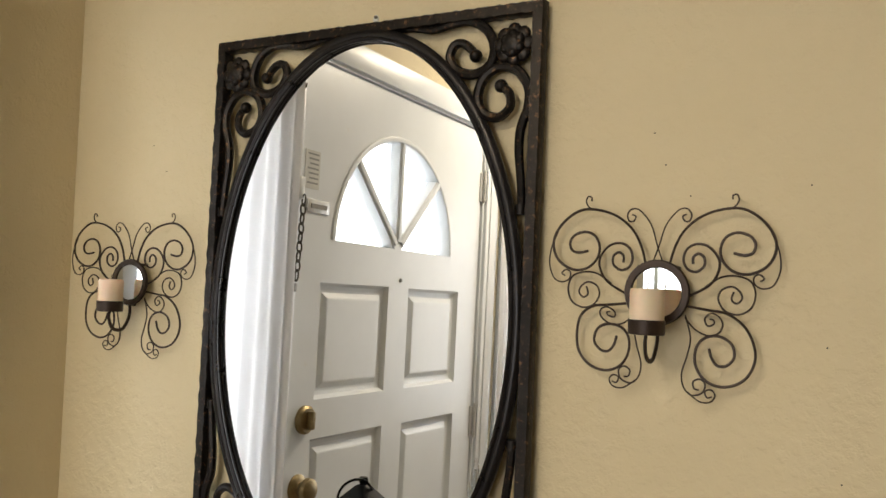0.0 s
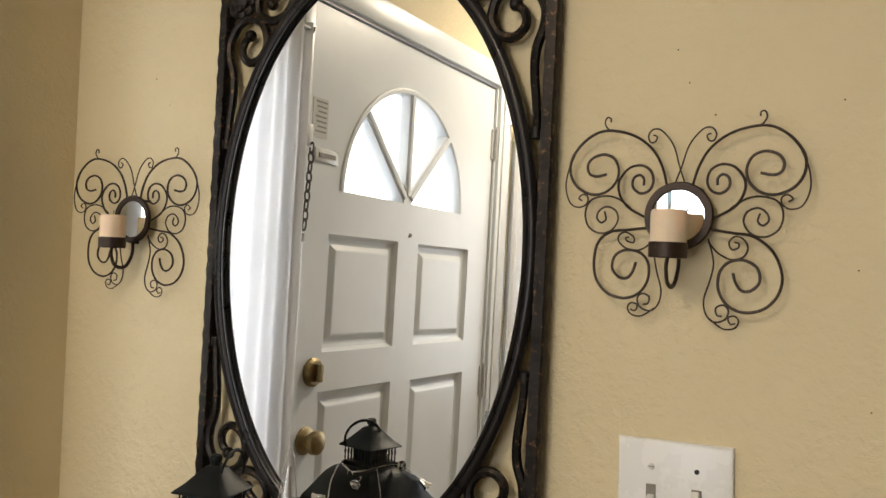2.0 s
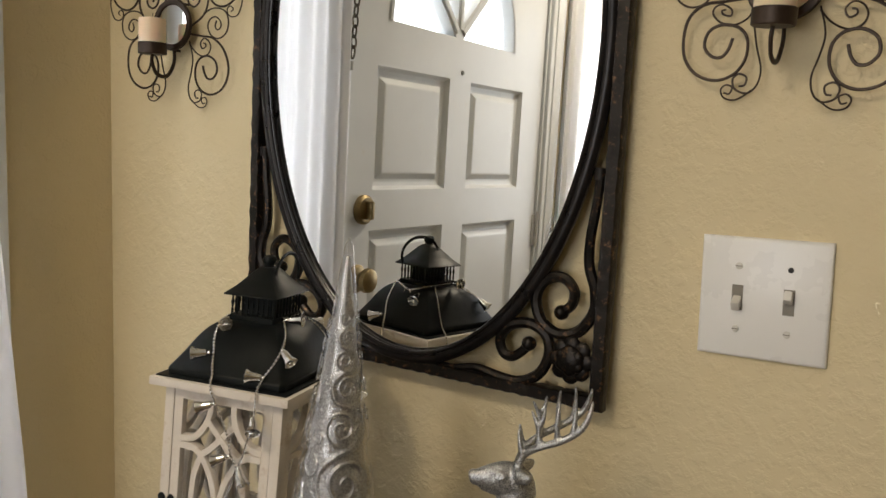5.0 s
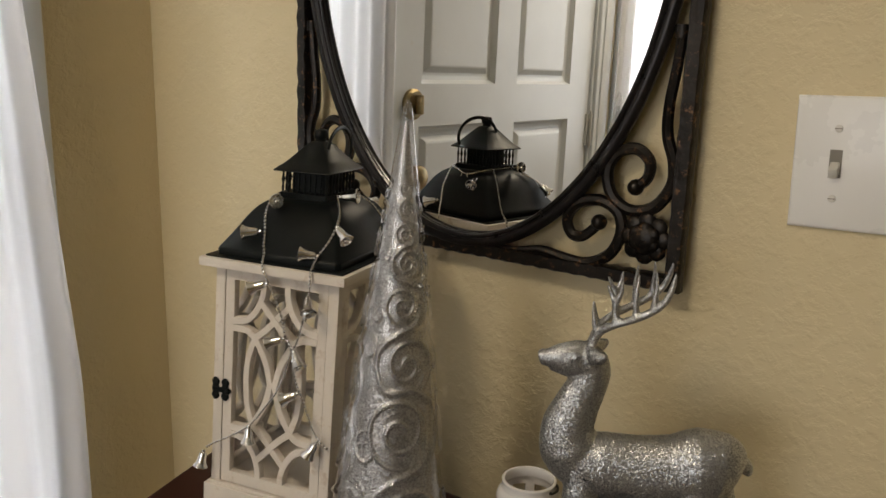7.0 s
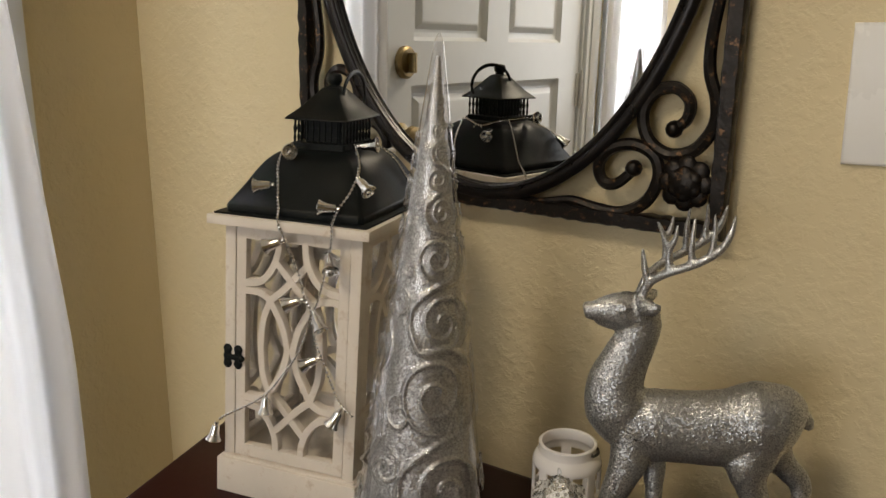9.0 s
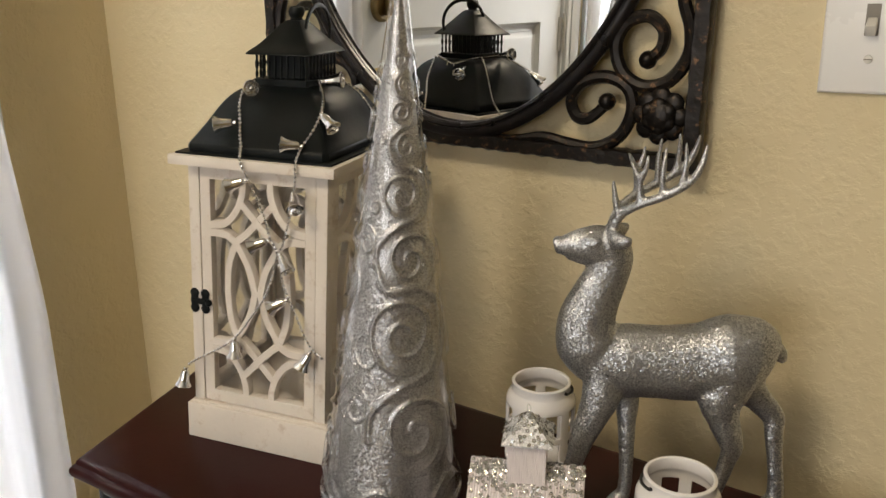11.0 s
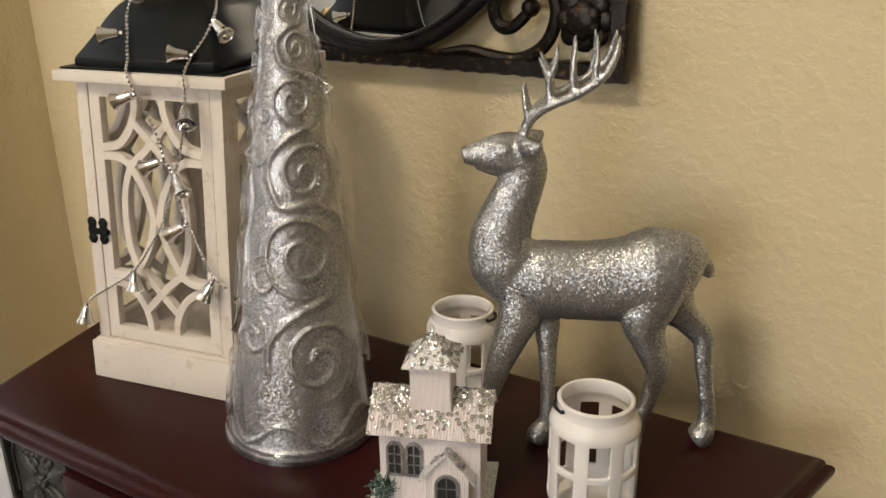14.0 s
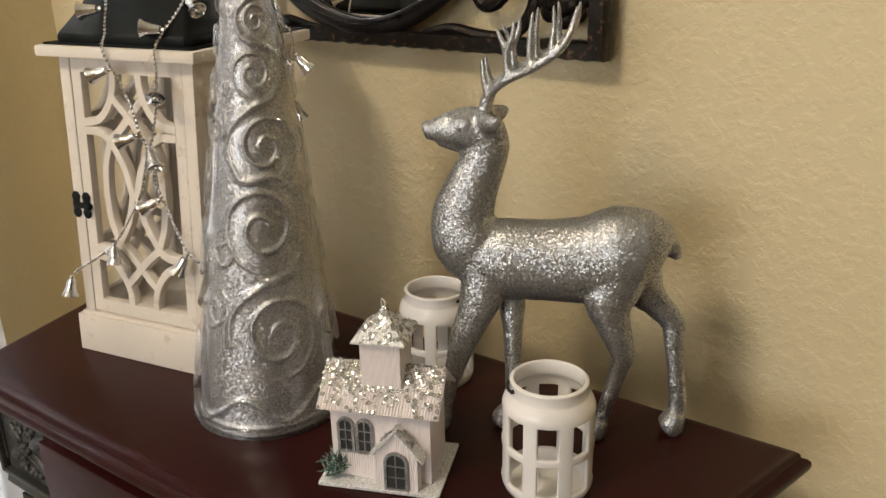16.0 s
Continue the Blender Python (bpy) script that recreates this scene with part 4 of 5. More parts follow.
def lantern():
    root = thing("candle_lantern", LAN, "whitewashed wooden lantern with fretwork sides and black tin roof", "lantern")
    hx, hy = 0.0745, 0.0720
    bm = bmesh.new()
    box(bm, -hx, hx, -hy, hy, 0, 0.0350, 0.0012)
    box(bm, -hx + 0.003, hx - 0.003, -hy + 0.003, hy - 0.003, 0.0350, 0.0375, 0.001)
    part("base", bm, WASH, root, "whitewashed plinth with worn edges")
    bx, by = 0.0695, 0.0665
    z0, z1 = 0.0377, 0.2639
    for sx in (1, -1):
        for sy in (1, -1):
            part("post", boxed(min(sx * bx, sx * (bx - 0.011)), max(sx * bx, sx * (bx - 0.011)), min(sy * by, sy * (by - 0.011)), max(sy * by, sy * (by - 0.011)), z0, z1, 0.0008), WASH, root)
    front = lattice(root, Matrix.Translation((0.0003, -by + 0.0042, 0)), bx - 0.0115, z0 + 0.001, z1 - 0.001, 0.0475, 0.1000, "door")
    lattice(root, Matrix.Translation((0, by - 0.0045, 0)) @ Matrix.Rotation(math.pi, 4, "Z"), bx - 0.0115, z0 + 0.001, z1 - 0.001, 0.0475, 0.1000, "back_panel")
    for a in (1, -1):
        lattice(root, Matrix.Rotation(radians(90 * a), 4, "Z") @ Matrix.Translation((0, -bx + 0.0045, 0)), by - 0.0115, z0 + 0.001, z1 - 0.001, 0.0455, 0.1000, "side_panel")
    # butterfly latch on the door's edge
    latch = part("latch", boxed(-bx + 0.002, -bx + 0.017, -by - 0.0035, -by - 0.001, 0.1345, 0.1395, 0.0008), TIN, root, "small black iron door latch")
    for x in (-bx + 0.0035, -bx + 0.0150):
        bm = bmesh.new()
        tube(bm, rounded([(x, -by - 0.0008, 0.1255 + 0.0046 * k) for k in range(6)], 3), [0.0020, 0.0050, 0.0036, 0.0048, 0.0036, 0.0050, 0.0020], 14, flat=0.36, up=(0, 1, 0))
        part("latch_plate", bm, TIN, latch)
    bm = bmesh.new()
    bmesh.ops.create_icosphere(bm, subdivisions=2, radius=0.0032, matrix=Matrix.Translation((-bx + 0.0205, -by - 0.0035, 0.137)))
    part("latch_knob", bm, TIN, latch)
    # slab and tin roof
    part("slab", boxed(-0.0815, 0.0815, -0.0790, 0.0790, 0.2641, 0.2731, 0.0015), WASH, root, "whitewashed top board with rubbed edges")

    def pyramid(profile, bev=0.06):
        bm = bmesh.new()
        loops = []
        for r, z in profile:
            c = max(r * bev, 0.0003)
            loops.append([(x, y, z) for x, y in ((r - c, -r), (r, -r + c), (r, r - c), (r - c, r), (-r + c, r), (-r, r - c), (-r, -r + c), (-r + c, -r))])
        loft(bm, loops)
        return bm

    part("tin_plate", boxed(-0.0765, 0.0765, -0.0745, 0.0745, 0.2732, 0.2748, 0.0004), TIN, root)
    curve = rounded([(0.0690, 0, 0.2750), (0.0690, 0, 0.2805), (0.0640, 0, 0.2880), (0.0568, 0, 0.2990), (0.0495, 0, 0.3110), (0.0425, 0, 0.3200), (0.0345, 0, 0.3260), (0.0285, 0, 0.3280)], 4)
    part("flared_roof", pyramid([(q.x, q.z) for q in curve]), TIN, root, "black tin roof with a bell-shaped flare")
    part("collar", pyramid([(0.0272, 0.3281), (0.0272, 0.3335), (0.0258, 0.3340)]), TIN, root)
    part("vent_core", pyramid([(0.0175, 0.3341), (0.0175, 0.3550)]), TIN, root)
    bal = bmesh.new()
    for s in range(4):
        mm = Matrix.Rotation(s * math.pi / 2, 4, "Z")
        for k in range(9):
            lathe(bal, [(0.0009, 0.334), (0.0014, 0.338), (0.0008, 0.341), (0.0018, 0.346), (0.0009, 0.350), (0.0012, 0.3552)], 6, mm @ Matrix.Translation((-0.0244 + 0.0061 * k, -0.0252, 0)))
    part("baluster_vent", bal, TIN, root, "row of small black vent balusters")
    top = rounded([(0.0325, 0, 0.3545), (0.0320, 0, 0.3562), (0.0240, 0, 0.3630), (0.0160, 0, 0.3720), (0.0090, 0, 0.3800), (0.0060, 0, 0.3822)], 4)
    part("cap_roof", pyramid([(q.x, q.z) for q in top]), TIN, root)
    part("finial", turned([(0.0060, 0.3823), (0.0050, 0.3838), (0.0068, 0.3865), (0.0072, 0.3900), (0.0058, 0.3932), (0, 0.3945)], 20), TIN, root)
    bm = bmesh.new()
    arc = [(0.0215 * math.cos(t) * 0.2, -0.006 + 0.030 - 0.030 * math.cos(t), 0.370 + 0.024 * math.sin(t)) for t in (math.pi * k / 24 * 1.12 for k in range(25))]
    tube(bm, [(x + 0.008, y, z) for x, y, z in arc], 0.0022, 8, flat=0.6, up=(1, 0, 0))
    part("ring_handle", bm, TIN, root, "black ring handle tipped to the back")
    settle(root)


lantern()

# ---- bead garland with bells, draped over the lantern ----


def bell(parent, at, way, size=1.0):
    """A small plastic bell: long neck, flared mouth, ball clapper."""
    z = Vector(way).normalized()
    m = Matrix.Translation(at) @ z.to_track_quat("Z", "Y").to_matrix().to_4x4() @ Matrix.Diagonal((size, size, size, 1))
    bm = turned([(0.0, 0.0), (0.0015, 0.0002), (0.0016, 0.0016), (0.0012, 0.0022), (0.0026, 0.0030), (0.0032, 0.0056), (0.0035, 0.0086), (0.0042, 0.0112), (0.0055, 0.0134), (0.0058, 0.0144), (0.0053, 0.0147), (0.0038, 0.0115), (0.0026, 0.0070), (0.0, 0.0060)], 20)
    ob = part("bell", bm, SILVER, parent)
    ob.matrix_basis = m
    bm = bmesh.new()
    bmesh.ops.create_icosphere(bm, subdivisions=2, radius=0.0019, matrix=Matrix.Translation((0, 0, 0.0140)))
    part("clapper", bm, SILVER, ob)


def garland():
    root = thing("bead_garland", LAN, "silver bead garland with small bells draped over the lantern", "garland")
    f = -0.0735
    lines = {
        "left": [(-0.0262, -0.0300, 0.3315), (-0.0290, -0.0375, 0.3270), (-0.0260, -0.0500, 0.3150), (-0.0205, -0.0580, 0.3030), (-0.0150, -0.0665, 0.2900), (-0.0110, -0.0710, 0.2830), (-0.0060, -0.0805, 0.2750), (-0.0024, -0.0825, 0.2680), (0.0016, -0.0800, 0.2580), (0.0063, f - 0.002, 0.2420), (0.0140, f, 0.2225), (0.0180, f, 0.2075), (0.0240, f, 0.1980), (0.0270, f, 0.1880), (0.0310, f, 0.1675), (0.0370, f, 0.1550), (0.0450, f, 0.1380), (0.0540, f, 0.1200), (0.0610, f, 0.1110), (0.0700, f, 0.1050)],
        "right": [(0.0295, -0.0130, 0.3320), (0.0435, -0.0300, 0.3225), (0.0515, -0.0455, 0.3130), (0.0510, -0.0580, 0.2990), (0.0455, -0.0690, 0.2850), (0.0470, -0.0805, 0.2750), (0.0482, -0.0825, 0.2680), (0.0460, -0.0795, 0.2565), (0.0408, f - 0.002, 0.2410), (0.0358, f, 0.2205), (0.0305, f, 0.2015), (0.0267, f - 0.002, 0.1930), (0.0186, f, 0.1680), (0.0113, f, 0.1507), (-0.0015, f, 0.1320), (-0.0164, f, 0.1124), (-0.0349, f, 0.0974), (-0.0635, f, 0.0800), (-0.0720, f, 0.0730)],
        "back": [(-0.0270, -0.0300, 0.3315), (-0.0305, -0.0100, 0.3312), (-0.0305, 0.0180, 0.3308), (-0.0250, 0.0310, 0.3300), (-0.0100, 0.0365, 0.3270), (0.0040, 0.0380, 0.3230), (0.0200, 0.0365, 0.3270), (0.0280, 0.0290, 0.3300), (0.0305, 0.0100, 0.3312), (0.0300, -0.0130, 0.3318)],
        "back_left": [(-0.0250, 0.0360, 0.3290), (-0.0180, 0.0560, 0.3080), (-0.0090, 0.0680, 0.2900), (0.0000, 0.0800, 0.2752), (0.0020, 0.0820, 0.2600), (0.0060, 0.0780, 0.2300), (0.0100, 0.0760, 0.2000)],
        "side": [(0.0330, 0.0200, 0.3300), (0.0480, 0.0300, 0.3175), (0.0620, 0.0380, 0.2950), (0.0715, 0.0430, 0.2830), (0.0830, 0.0470, 0.2745), (0.0845, 0.0480, 0.2600), (0.0810, 0.0500, 0.2350), (0.0800, 0.0520, 0.2150)],
    }
    unit = bmesh.new()
    bmesh.ops.create_icosphere(unit, subdivisions=1, radius=0.00165)
    uv = [v.co.copy() for v in unit.verts]
    uf = [[v.index for v in fc.verts] for fc in unit.faces]
    unit.free()
    for name, pts in lines.items():
        dense = rounded(pts, 24)
        verts, faces, last, cord = [], [], None, []
        for q in dense:
            if last is None or (q - last).length >= 0.0035:
                base = len(verts)
                verts += [q + v for v in uv]
                faces += [[base + i for i in fc] for fc in uf]
                cord.append(q)
                last = q
        me = bpy.data.meshes.new("bead_string")
        me.from_pydata(verts, [], faces)
        ob = link_mesh("bead_string", me, SILVER, root)
        ob["kind"] = "stuff"
        bm = bmesh.new()
        tube(bm, cord, 0.00035, 4)
        part("cord", bm, SILVER, ob)
    for at, way in (((-0.0280, -0.0400, 0.3270), (0.8, -0.6, 0.1)), ((-0.0215, -0.0620, 0.3010), (-1, -0.45, -0.1)), ((0.0480, -0.0690, 0.2870), (-1, -0.45, 0.12)), ((0.0520, -0.0480, 0.3110), (0.75, -0.3, -0.6)), ((0.0340, -0.0150, 0.3320), (0.9, 0.2, 0.1)), ((0.0015, -0.0810, 0.2580), (-1, -0.3, -0.35)), ((0.0440, -0.0790, 0.2500), (0.5, -0.7, -0.6)), ((0.0190, f - 0.002, 0.2060), (-0.9, -0.3, -0.35)), ((0.0290, f - 0.002, 0.1960), (0.55, -0.3, -0.7)), ((0.0370, f - 0.002, 0.1550), (-0.8, -0.3, -0.45)), ((-0.0180, f - 0.002, 0.1110), (0.05, -0.2, -1)), ((0.0600, f - 0.002, 0.1110), (-0.45, -0.2, -0.85)), ((-0.0720, f - 0.002, 0.0730), (-0.15, -0.2, -1)), ((-0.0130, 0.0690, 0.2900), (-0.8, 0.5, -0.2)), ((0.0260, 0.0420, 0.3200), (0.3, 0.8, -0.3)), ((0.0845, 0.0490, 0.2550), (0.6, 0.2, -0.75)), ((0.0800, 0.0525, 0.2150), (0.2, 0.3, -1))):
        bell(root, at, way, 1.28)
    bm = bmesh.new()
    ring = [(0.004 + 0.0055 * math.cos(t), 0.0415, 0.3195 + 0.0055 * math.sin(t)) for t in (2 * math.pi * k / 24 for k in range(24))]
    tube(bm, ring, 0.0007, 6, closed=True)
    part("hook_ring", bm, SILVER, root)
    settle(root)


garland()

# ---- glass cone tree ----


def cone_tree():
    root = thing("cone_tree", pose(-0.2556, -0.2487, TABLE + 0.0004), "clear glass cone tree with swirl relief and silver glitter lining", "cone tree")
    R, Ht = 0.0573, 0.4361
    nt, nz = 330, 500
    zz = np.linspace(0.0, Ht - 0.004, nz)
    T, Z = np.meshgrid(np.linspace(0, 2 * np.pi, nt, endpoint=False), zz)
    Rz = R * (1 - Z / Ht) ** 0.97 + 0.0022
    lift = np.zeros_like(T)

    def across(th):
        return ((T - th + np.pi) % (2 * np.pi) - np.pi) * Rz

    def swirl(th, z0, s, hand, turns):
        """A spiral ridge of radius s that winds in to its centre."""
        du, dv = across(th) * hand, Z - z0
        d, a = np.hypot(du, dv), np.arctan2(dv, du)
        pitch = s / turns
        phase = (d / pitch - a / (2 * np.pi) + 0.25) % 1.0
        edge = np.clip((s * 1.05 - d) / (0.08 * s), 0, 1) * np.clip((d - pitch * 0.25) / (0.2 * pitch), 0, 1)
        return np.exp(-((phase - 0.5) / 0.115) ** 2) * edge

    def wave(th, pts, w):
        """A raised line through (across, height) points beside the angle th."""
        du, best = across(th), np.full_like(T, 9.0)
        line = rounded([(x, 0, z) for x, z in pts], 6)
        for p, q in zip(line, line[1:]):
            ex, ez = q.x - p.x, q.z - p.z
            k = np.clip(((du - p.x) * ex + (Z - p.z) * ez) / (ex * ex + ez * ez), 0, 1)
            best = np.minimum(best, np.hypot(du - p.x - k * ex, Z - p.z - k * ez))
        return np.exp(-((best / w) ** 2))

    stack = [(0.077, 0.0335), (0.157, 0.0320), (0.2140, 0.0240), (0.2640, 0.0170), (0.2990, 0.0120), (0.3240, 0.0090), (0.3440, 0.0070), (0.3610, 0.0060)]
    for c in range(3):
        base = radians(-36 + 120 * c)
        drop = -0.018 * c
        tiers = [(z0 + drop * (s / 0.0335), s) for z0, s in stack]
        for k, (z0, s) in enumerate(tiers):
            hand = 1 if k % 2 == 0 else -1
            th = base + 0.09 * hand
            strong = min(1.0, (s / 0.016) ** 0.5)
            lift = np.maximum(lift, swirl(th, z0, s, -hand, 1.9) * strong)
            lift = np.maximum(lift, swirl(base - hand * s * 1.55 / (R * (1 - z0 / Ht)), z0 + 0.55 * s, s * 0.48, hand, 1.4) * strong * 0.9)
            if k + 1 < len(tiers):
                z1, s1 = tiers[k + 1]
                lift = np.maximum(lift, wave(base, [(-hand * 1.12 * s, z0 - 0.2 * s), (-hand * 1.02 * s, z0 + 0.5 * s), (-hand * 0.3 * s, z0 + 1.1 * s), (hand * 0.7 * s1, z1 - 0.95 * s1), (hand * 1.15 * s1, z1 - 0.1 * s1)], 0.0017 + 0.03 * s) * strong)
    foot = np.exp(-((((Z - 0.020) - 0.009 * np.sin(5 * T + 1.0)) / 0.0026) ** 2)) + 0.7 * np.exp(-(((Z - 0.007) / 0.002) ** 2))
    lift = np.maximum(lift, np.clip(foot, 0, 1))
    ends = np.ones((nz, 1))
    ends[-8:, 0] = np.linspace(1, 0.35, 8)
    idx = np.arange(nt * nz).reshape(nz, nt)
    nxt = np.roll(idx, -1, 1)

    def skin(name, rr, rows, material, label):
        pts = np.stack([rr * np.cos(T) + 0.0132 * Z, rr * np.sin(T) + 0.0392 * Z, Z + 0.0006], -1)[:rows].reshape(-1, 3)
        quads = np.stack([idx[:rows - 1], nxt[:rows - 1], nxt[1:rows], idx[1:rows]], -1).reshape(-1, 4).tolist()
        me = bpy.data.meshes.new(name)
        me.from_pydata(pts.tolist(), [], quads + [list(map(int, idx[rows - 1])), list(map(int, idx[0][::-1]))])
        me.materials.append(material)
        me.shade_smooth()
        ob = new(name, me)
        ob.parent, ob["label"] = root, label

    skin("glitter_lining", np.maximum(Rz - 0.0034 - 0.02 * Rz + 0.0018 * lift, 0.0006), int(nz * 0.962), CONE_CORE, "silver glitter lining inside the glass")
    skin("glass_shell", (Rz + 0.0032 * lift) * ends, nz, CONE_SKIN, "clear glass shell with raised swirls")
    part("foot_rim", turned([(R - 0.004, 0), (R + 0.0024, 0), (R + 0.0036, 0.002), (R + 0.0030, 0.005), (R - 0.001, 0.0060), (R - 0.004, 0.004), (R - 0.004, 0)], 64), CONE_SKIN, root)


cone_tree()

# ---- silver deer ----


def deer():
    bm = bmesh.new()

    def limb(pts, radii, side=0.0, flat=1.0):
        tube(bm, rounded([(x / 1000, (side + (q[0] if q else 0)) / 1000, z / 1000) for x, z, *q in pts], 8), [r / 1000 for r in radii], 28, flat=flat, up=(0, 1, 0))

    # trunk, neck and head
    limb([(-56, 124), (-46, 130), (-28, 129), (0, 129), (30, 131), (52, 135.5), (69, 136), (80, 132)], [16, 26.5, 29.5, 29.5, 31.5, 35.5, 32.5, 20], 0, 0.70)
    limb([(-34, 122), (-46, 130), (-56, 143), (-59, 160), (-54, 178), (-47, 196), (-43, 211), (-45, 222), (-48, 228)], [12, 25, 27, 23, 19.5, 17, 16, 14, 7], 0, 0.70)
    limb([(-33, 213), (-43, 218), (-56, 221), (-68, 221), (-79, 219.5), (-87, 218)], [7, 14.5, 15.5, 12, 8.2, 5.2], 0, 0.80)
    limb([(-83, 220.5), (-88, 219)], [7.0, 5.4], 0, 0.85)
    limb([(-56, 211), (-66, 212.5), (-78, 214)], [8, 7.5, 5], 0, 0.8)
    for s in (-1, 1):
        limb([(-49, 229, 5 * s), (-43, 229, 12 * s), (-37, 229, 17 * s), (-31, 232, 20 * s)], [4.5, 6.8, 6.2, 2.4], 0, 0.6)
        limb([(-61, 223.5, 10.2 * s), (-56, 224, 11.4 * s)], [2.2, 2.6])
        limb([(-66, 226, 8.5 * s), (-59, 228.5, 10.5 * s), (-53, 226, 11.5 * s)], [1.2, 2.0, 1.2])
        # antlers: one beam with four tines
        o = 8 * s
        beam = [(-48, 224, o * 0.5), (-45, 234, o * 0.7), (-40, 247, o), (-28, 257, o * 1.9), (-10, 266, o * 2.6), (6, 277, o * 2.8), (13, 289, o * 2.6), (16, 303, o * 2.3)]
        limb(beam, [5.0, 4.4, 3.8, 3.5, 3.4, 3.2, 2.8, 1.4])
        limb([(-41, 245, o), (-44, 256, o * 1.1), (-46, 269, o * 0.9)], [3.2, 2.7, 1.3])
        limb([(-27, 257, o * 1.9), (-29, 274, o * 1.9), (-36, 289, o * 1.7)], [3.2, 2.8, 1.3])
        limb([(-29, 272, o * 1.9), (-25, 284, o * 2.1), (-24, 294, o * 2.0)], [2.6, 2.3, 1.2])
        limb([(-12, 265, o * 2.5), (-13, 282, o * 2.4), (-12, 300, o * 2.1)], [3.0, 2.6, 1.3])
        limb([(0, 272, o * 2.8), (2, 288, o * 2.7), (1, 304, o * 2.4)], [2.8, 2.4, 1.2])
    limb([(70, 148), (80, 147), (88, 141.5), (92, 135)], [10, 8.5, 6.5, 2.5], 0, 0.8)
    # shoulder and haunch muscles, each side
    for s in (-1, 1):
        limb([(-49, 150, 5 * s), (-47, 136, 8 * s), (-45, 120, 9 * s), (-46, 100, 9 * s)], [5, 15, 15, 8], 0, 0.62)
        limb([(50, 158, 5 * s), (56, 140, 10 * s), (53, 122, 11 * s), (50, 104, 11 * s)], [6, 20, 18, 10], 0, 0.62)
    # legs: near and far pair, with hooves
    limb([(-42, 140, 8), (-43, 122, 6), (-44, 103, 3), (-49, 88, 0), (-56, 70, -3), (-61, 52, -5), (-66, 34, -7), (-70, 14, -8)], [6, 16, 16, 13, 10.5, 8, 6.5, 6.2], -12, 0.76)
    limb([(-69, 14, -8), (-73, 6, -9), (-75, 1.5, -9)], [6.6, 8.6, 7.6], -12)
    limb([(-36, 138, -5), (-32, 118, -4), (-24, 96, -6), (-22, 76, -10), (-21, 58, -13), (-20, 40, -16), (-20, 22, -18), (-22, 12, -19)], [6, 16, 11, 7.6, 6.6, 5.8, 5.6, 6.2], 11, 0.8)
    limb([(-22, 14, -19), (-26, 6, -20), (-28, 1.5, -20)], [6.6, 9.0, 7.8], 11)
    limb([(57, 146, 5), (53, 126, 3), (47, 106, 1), (50, 91), (56, 76), (59, 66), (57, 56), (53, 38), (49, 24), (46, 12)], [6, 20, 18, 12.5, 10.2, 8.8, 7.0, 6.0, 5.8, 6.2], -12, 0.70)
    limb([(46.5, 14), (43, 6), (40, 1.5)], [6.6, 9.2, 8.0], -12)
    limb([(60, 146, -5), (61, 129, -3), (70, 108), (80, 97), (93, 83), (95, 68, -2), (98, 46, -4), (101, 26, -5), (101, 13, -6)], [6, 20, 16, 10.5, 9.0, 7.4, 6.2, 6.8, 7.0], 12, 0.70)
    limb([(101, 15, -6), (98, 6, -7), (94, 1.5, -7)], [7.2, 10.2, 9.0], 12)
    for f in bm.faces:
        f.smooth = True
    me = bpy.data.meshes.new("deer_figurine")
    bmesh.ops.recalc_face_normals(bm, faces=bm.faces)
    bm.to_mesh(me)
    bm.free()
    me.transform(Matrix(((1, 0, 0.010, 0), (0, 1, 0.035, -0.005), (0, 0, 1.014, 0), (0, 0, 0, 1))))
    me.materials.append(DEER)
    ob = new("deer_figurine", me)
    ob.matrix_world = pose(-0.0620, -0.1535, TABLE + 0.0012, 0, 0, 23.6)
    rm = ob.modifiers.new("one_skin", "REMESH")
    rm.mode, rm.voxel_size, rm.use_smooth_shade = "VOXEL", 0.0012, True
    sm = ob.modifiers.new("soften", "SMOOTH")
    sm.factor, sm.iterations = 0.5, 12
    tagged(ob, "silver glitter standing deer figurine with branching antlers", "deer figurine")


deer()

# ---- pierced ceramic jars ----


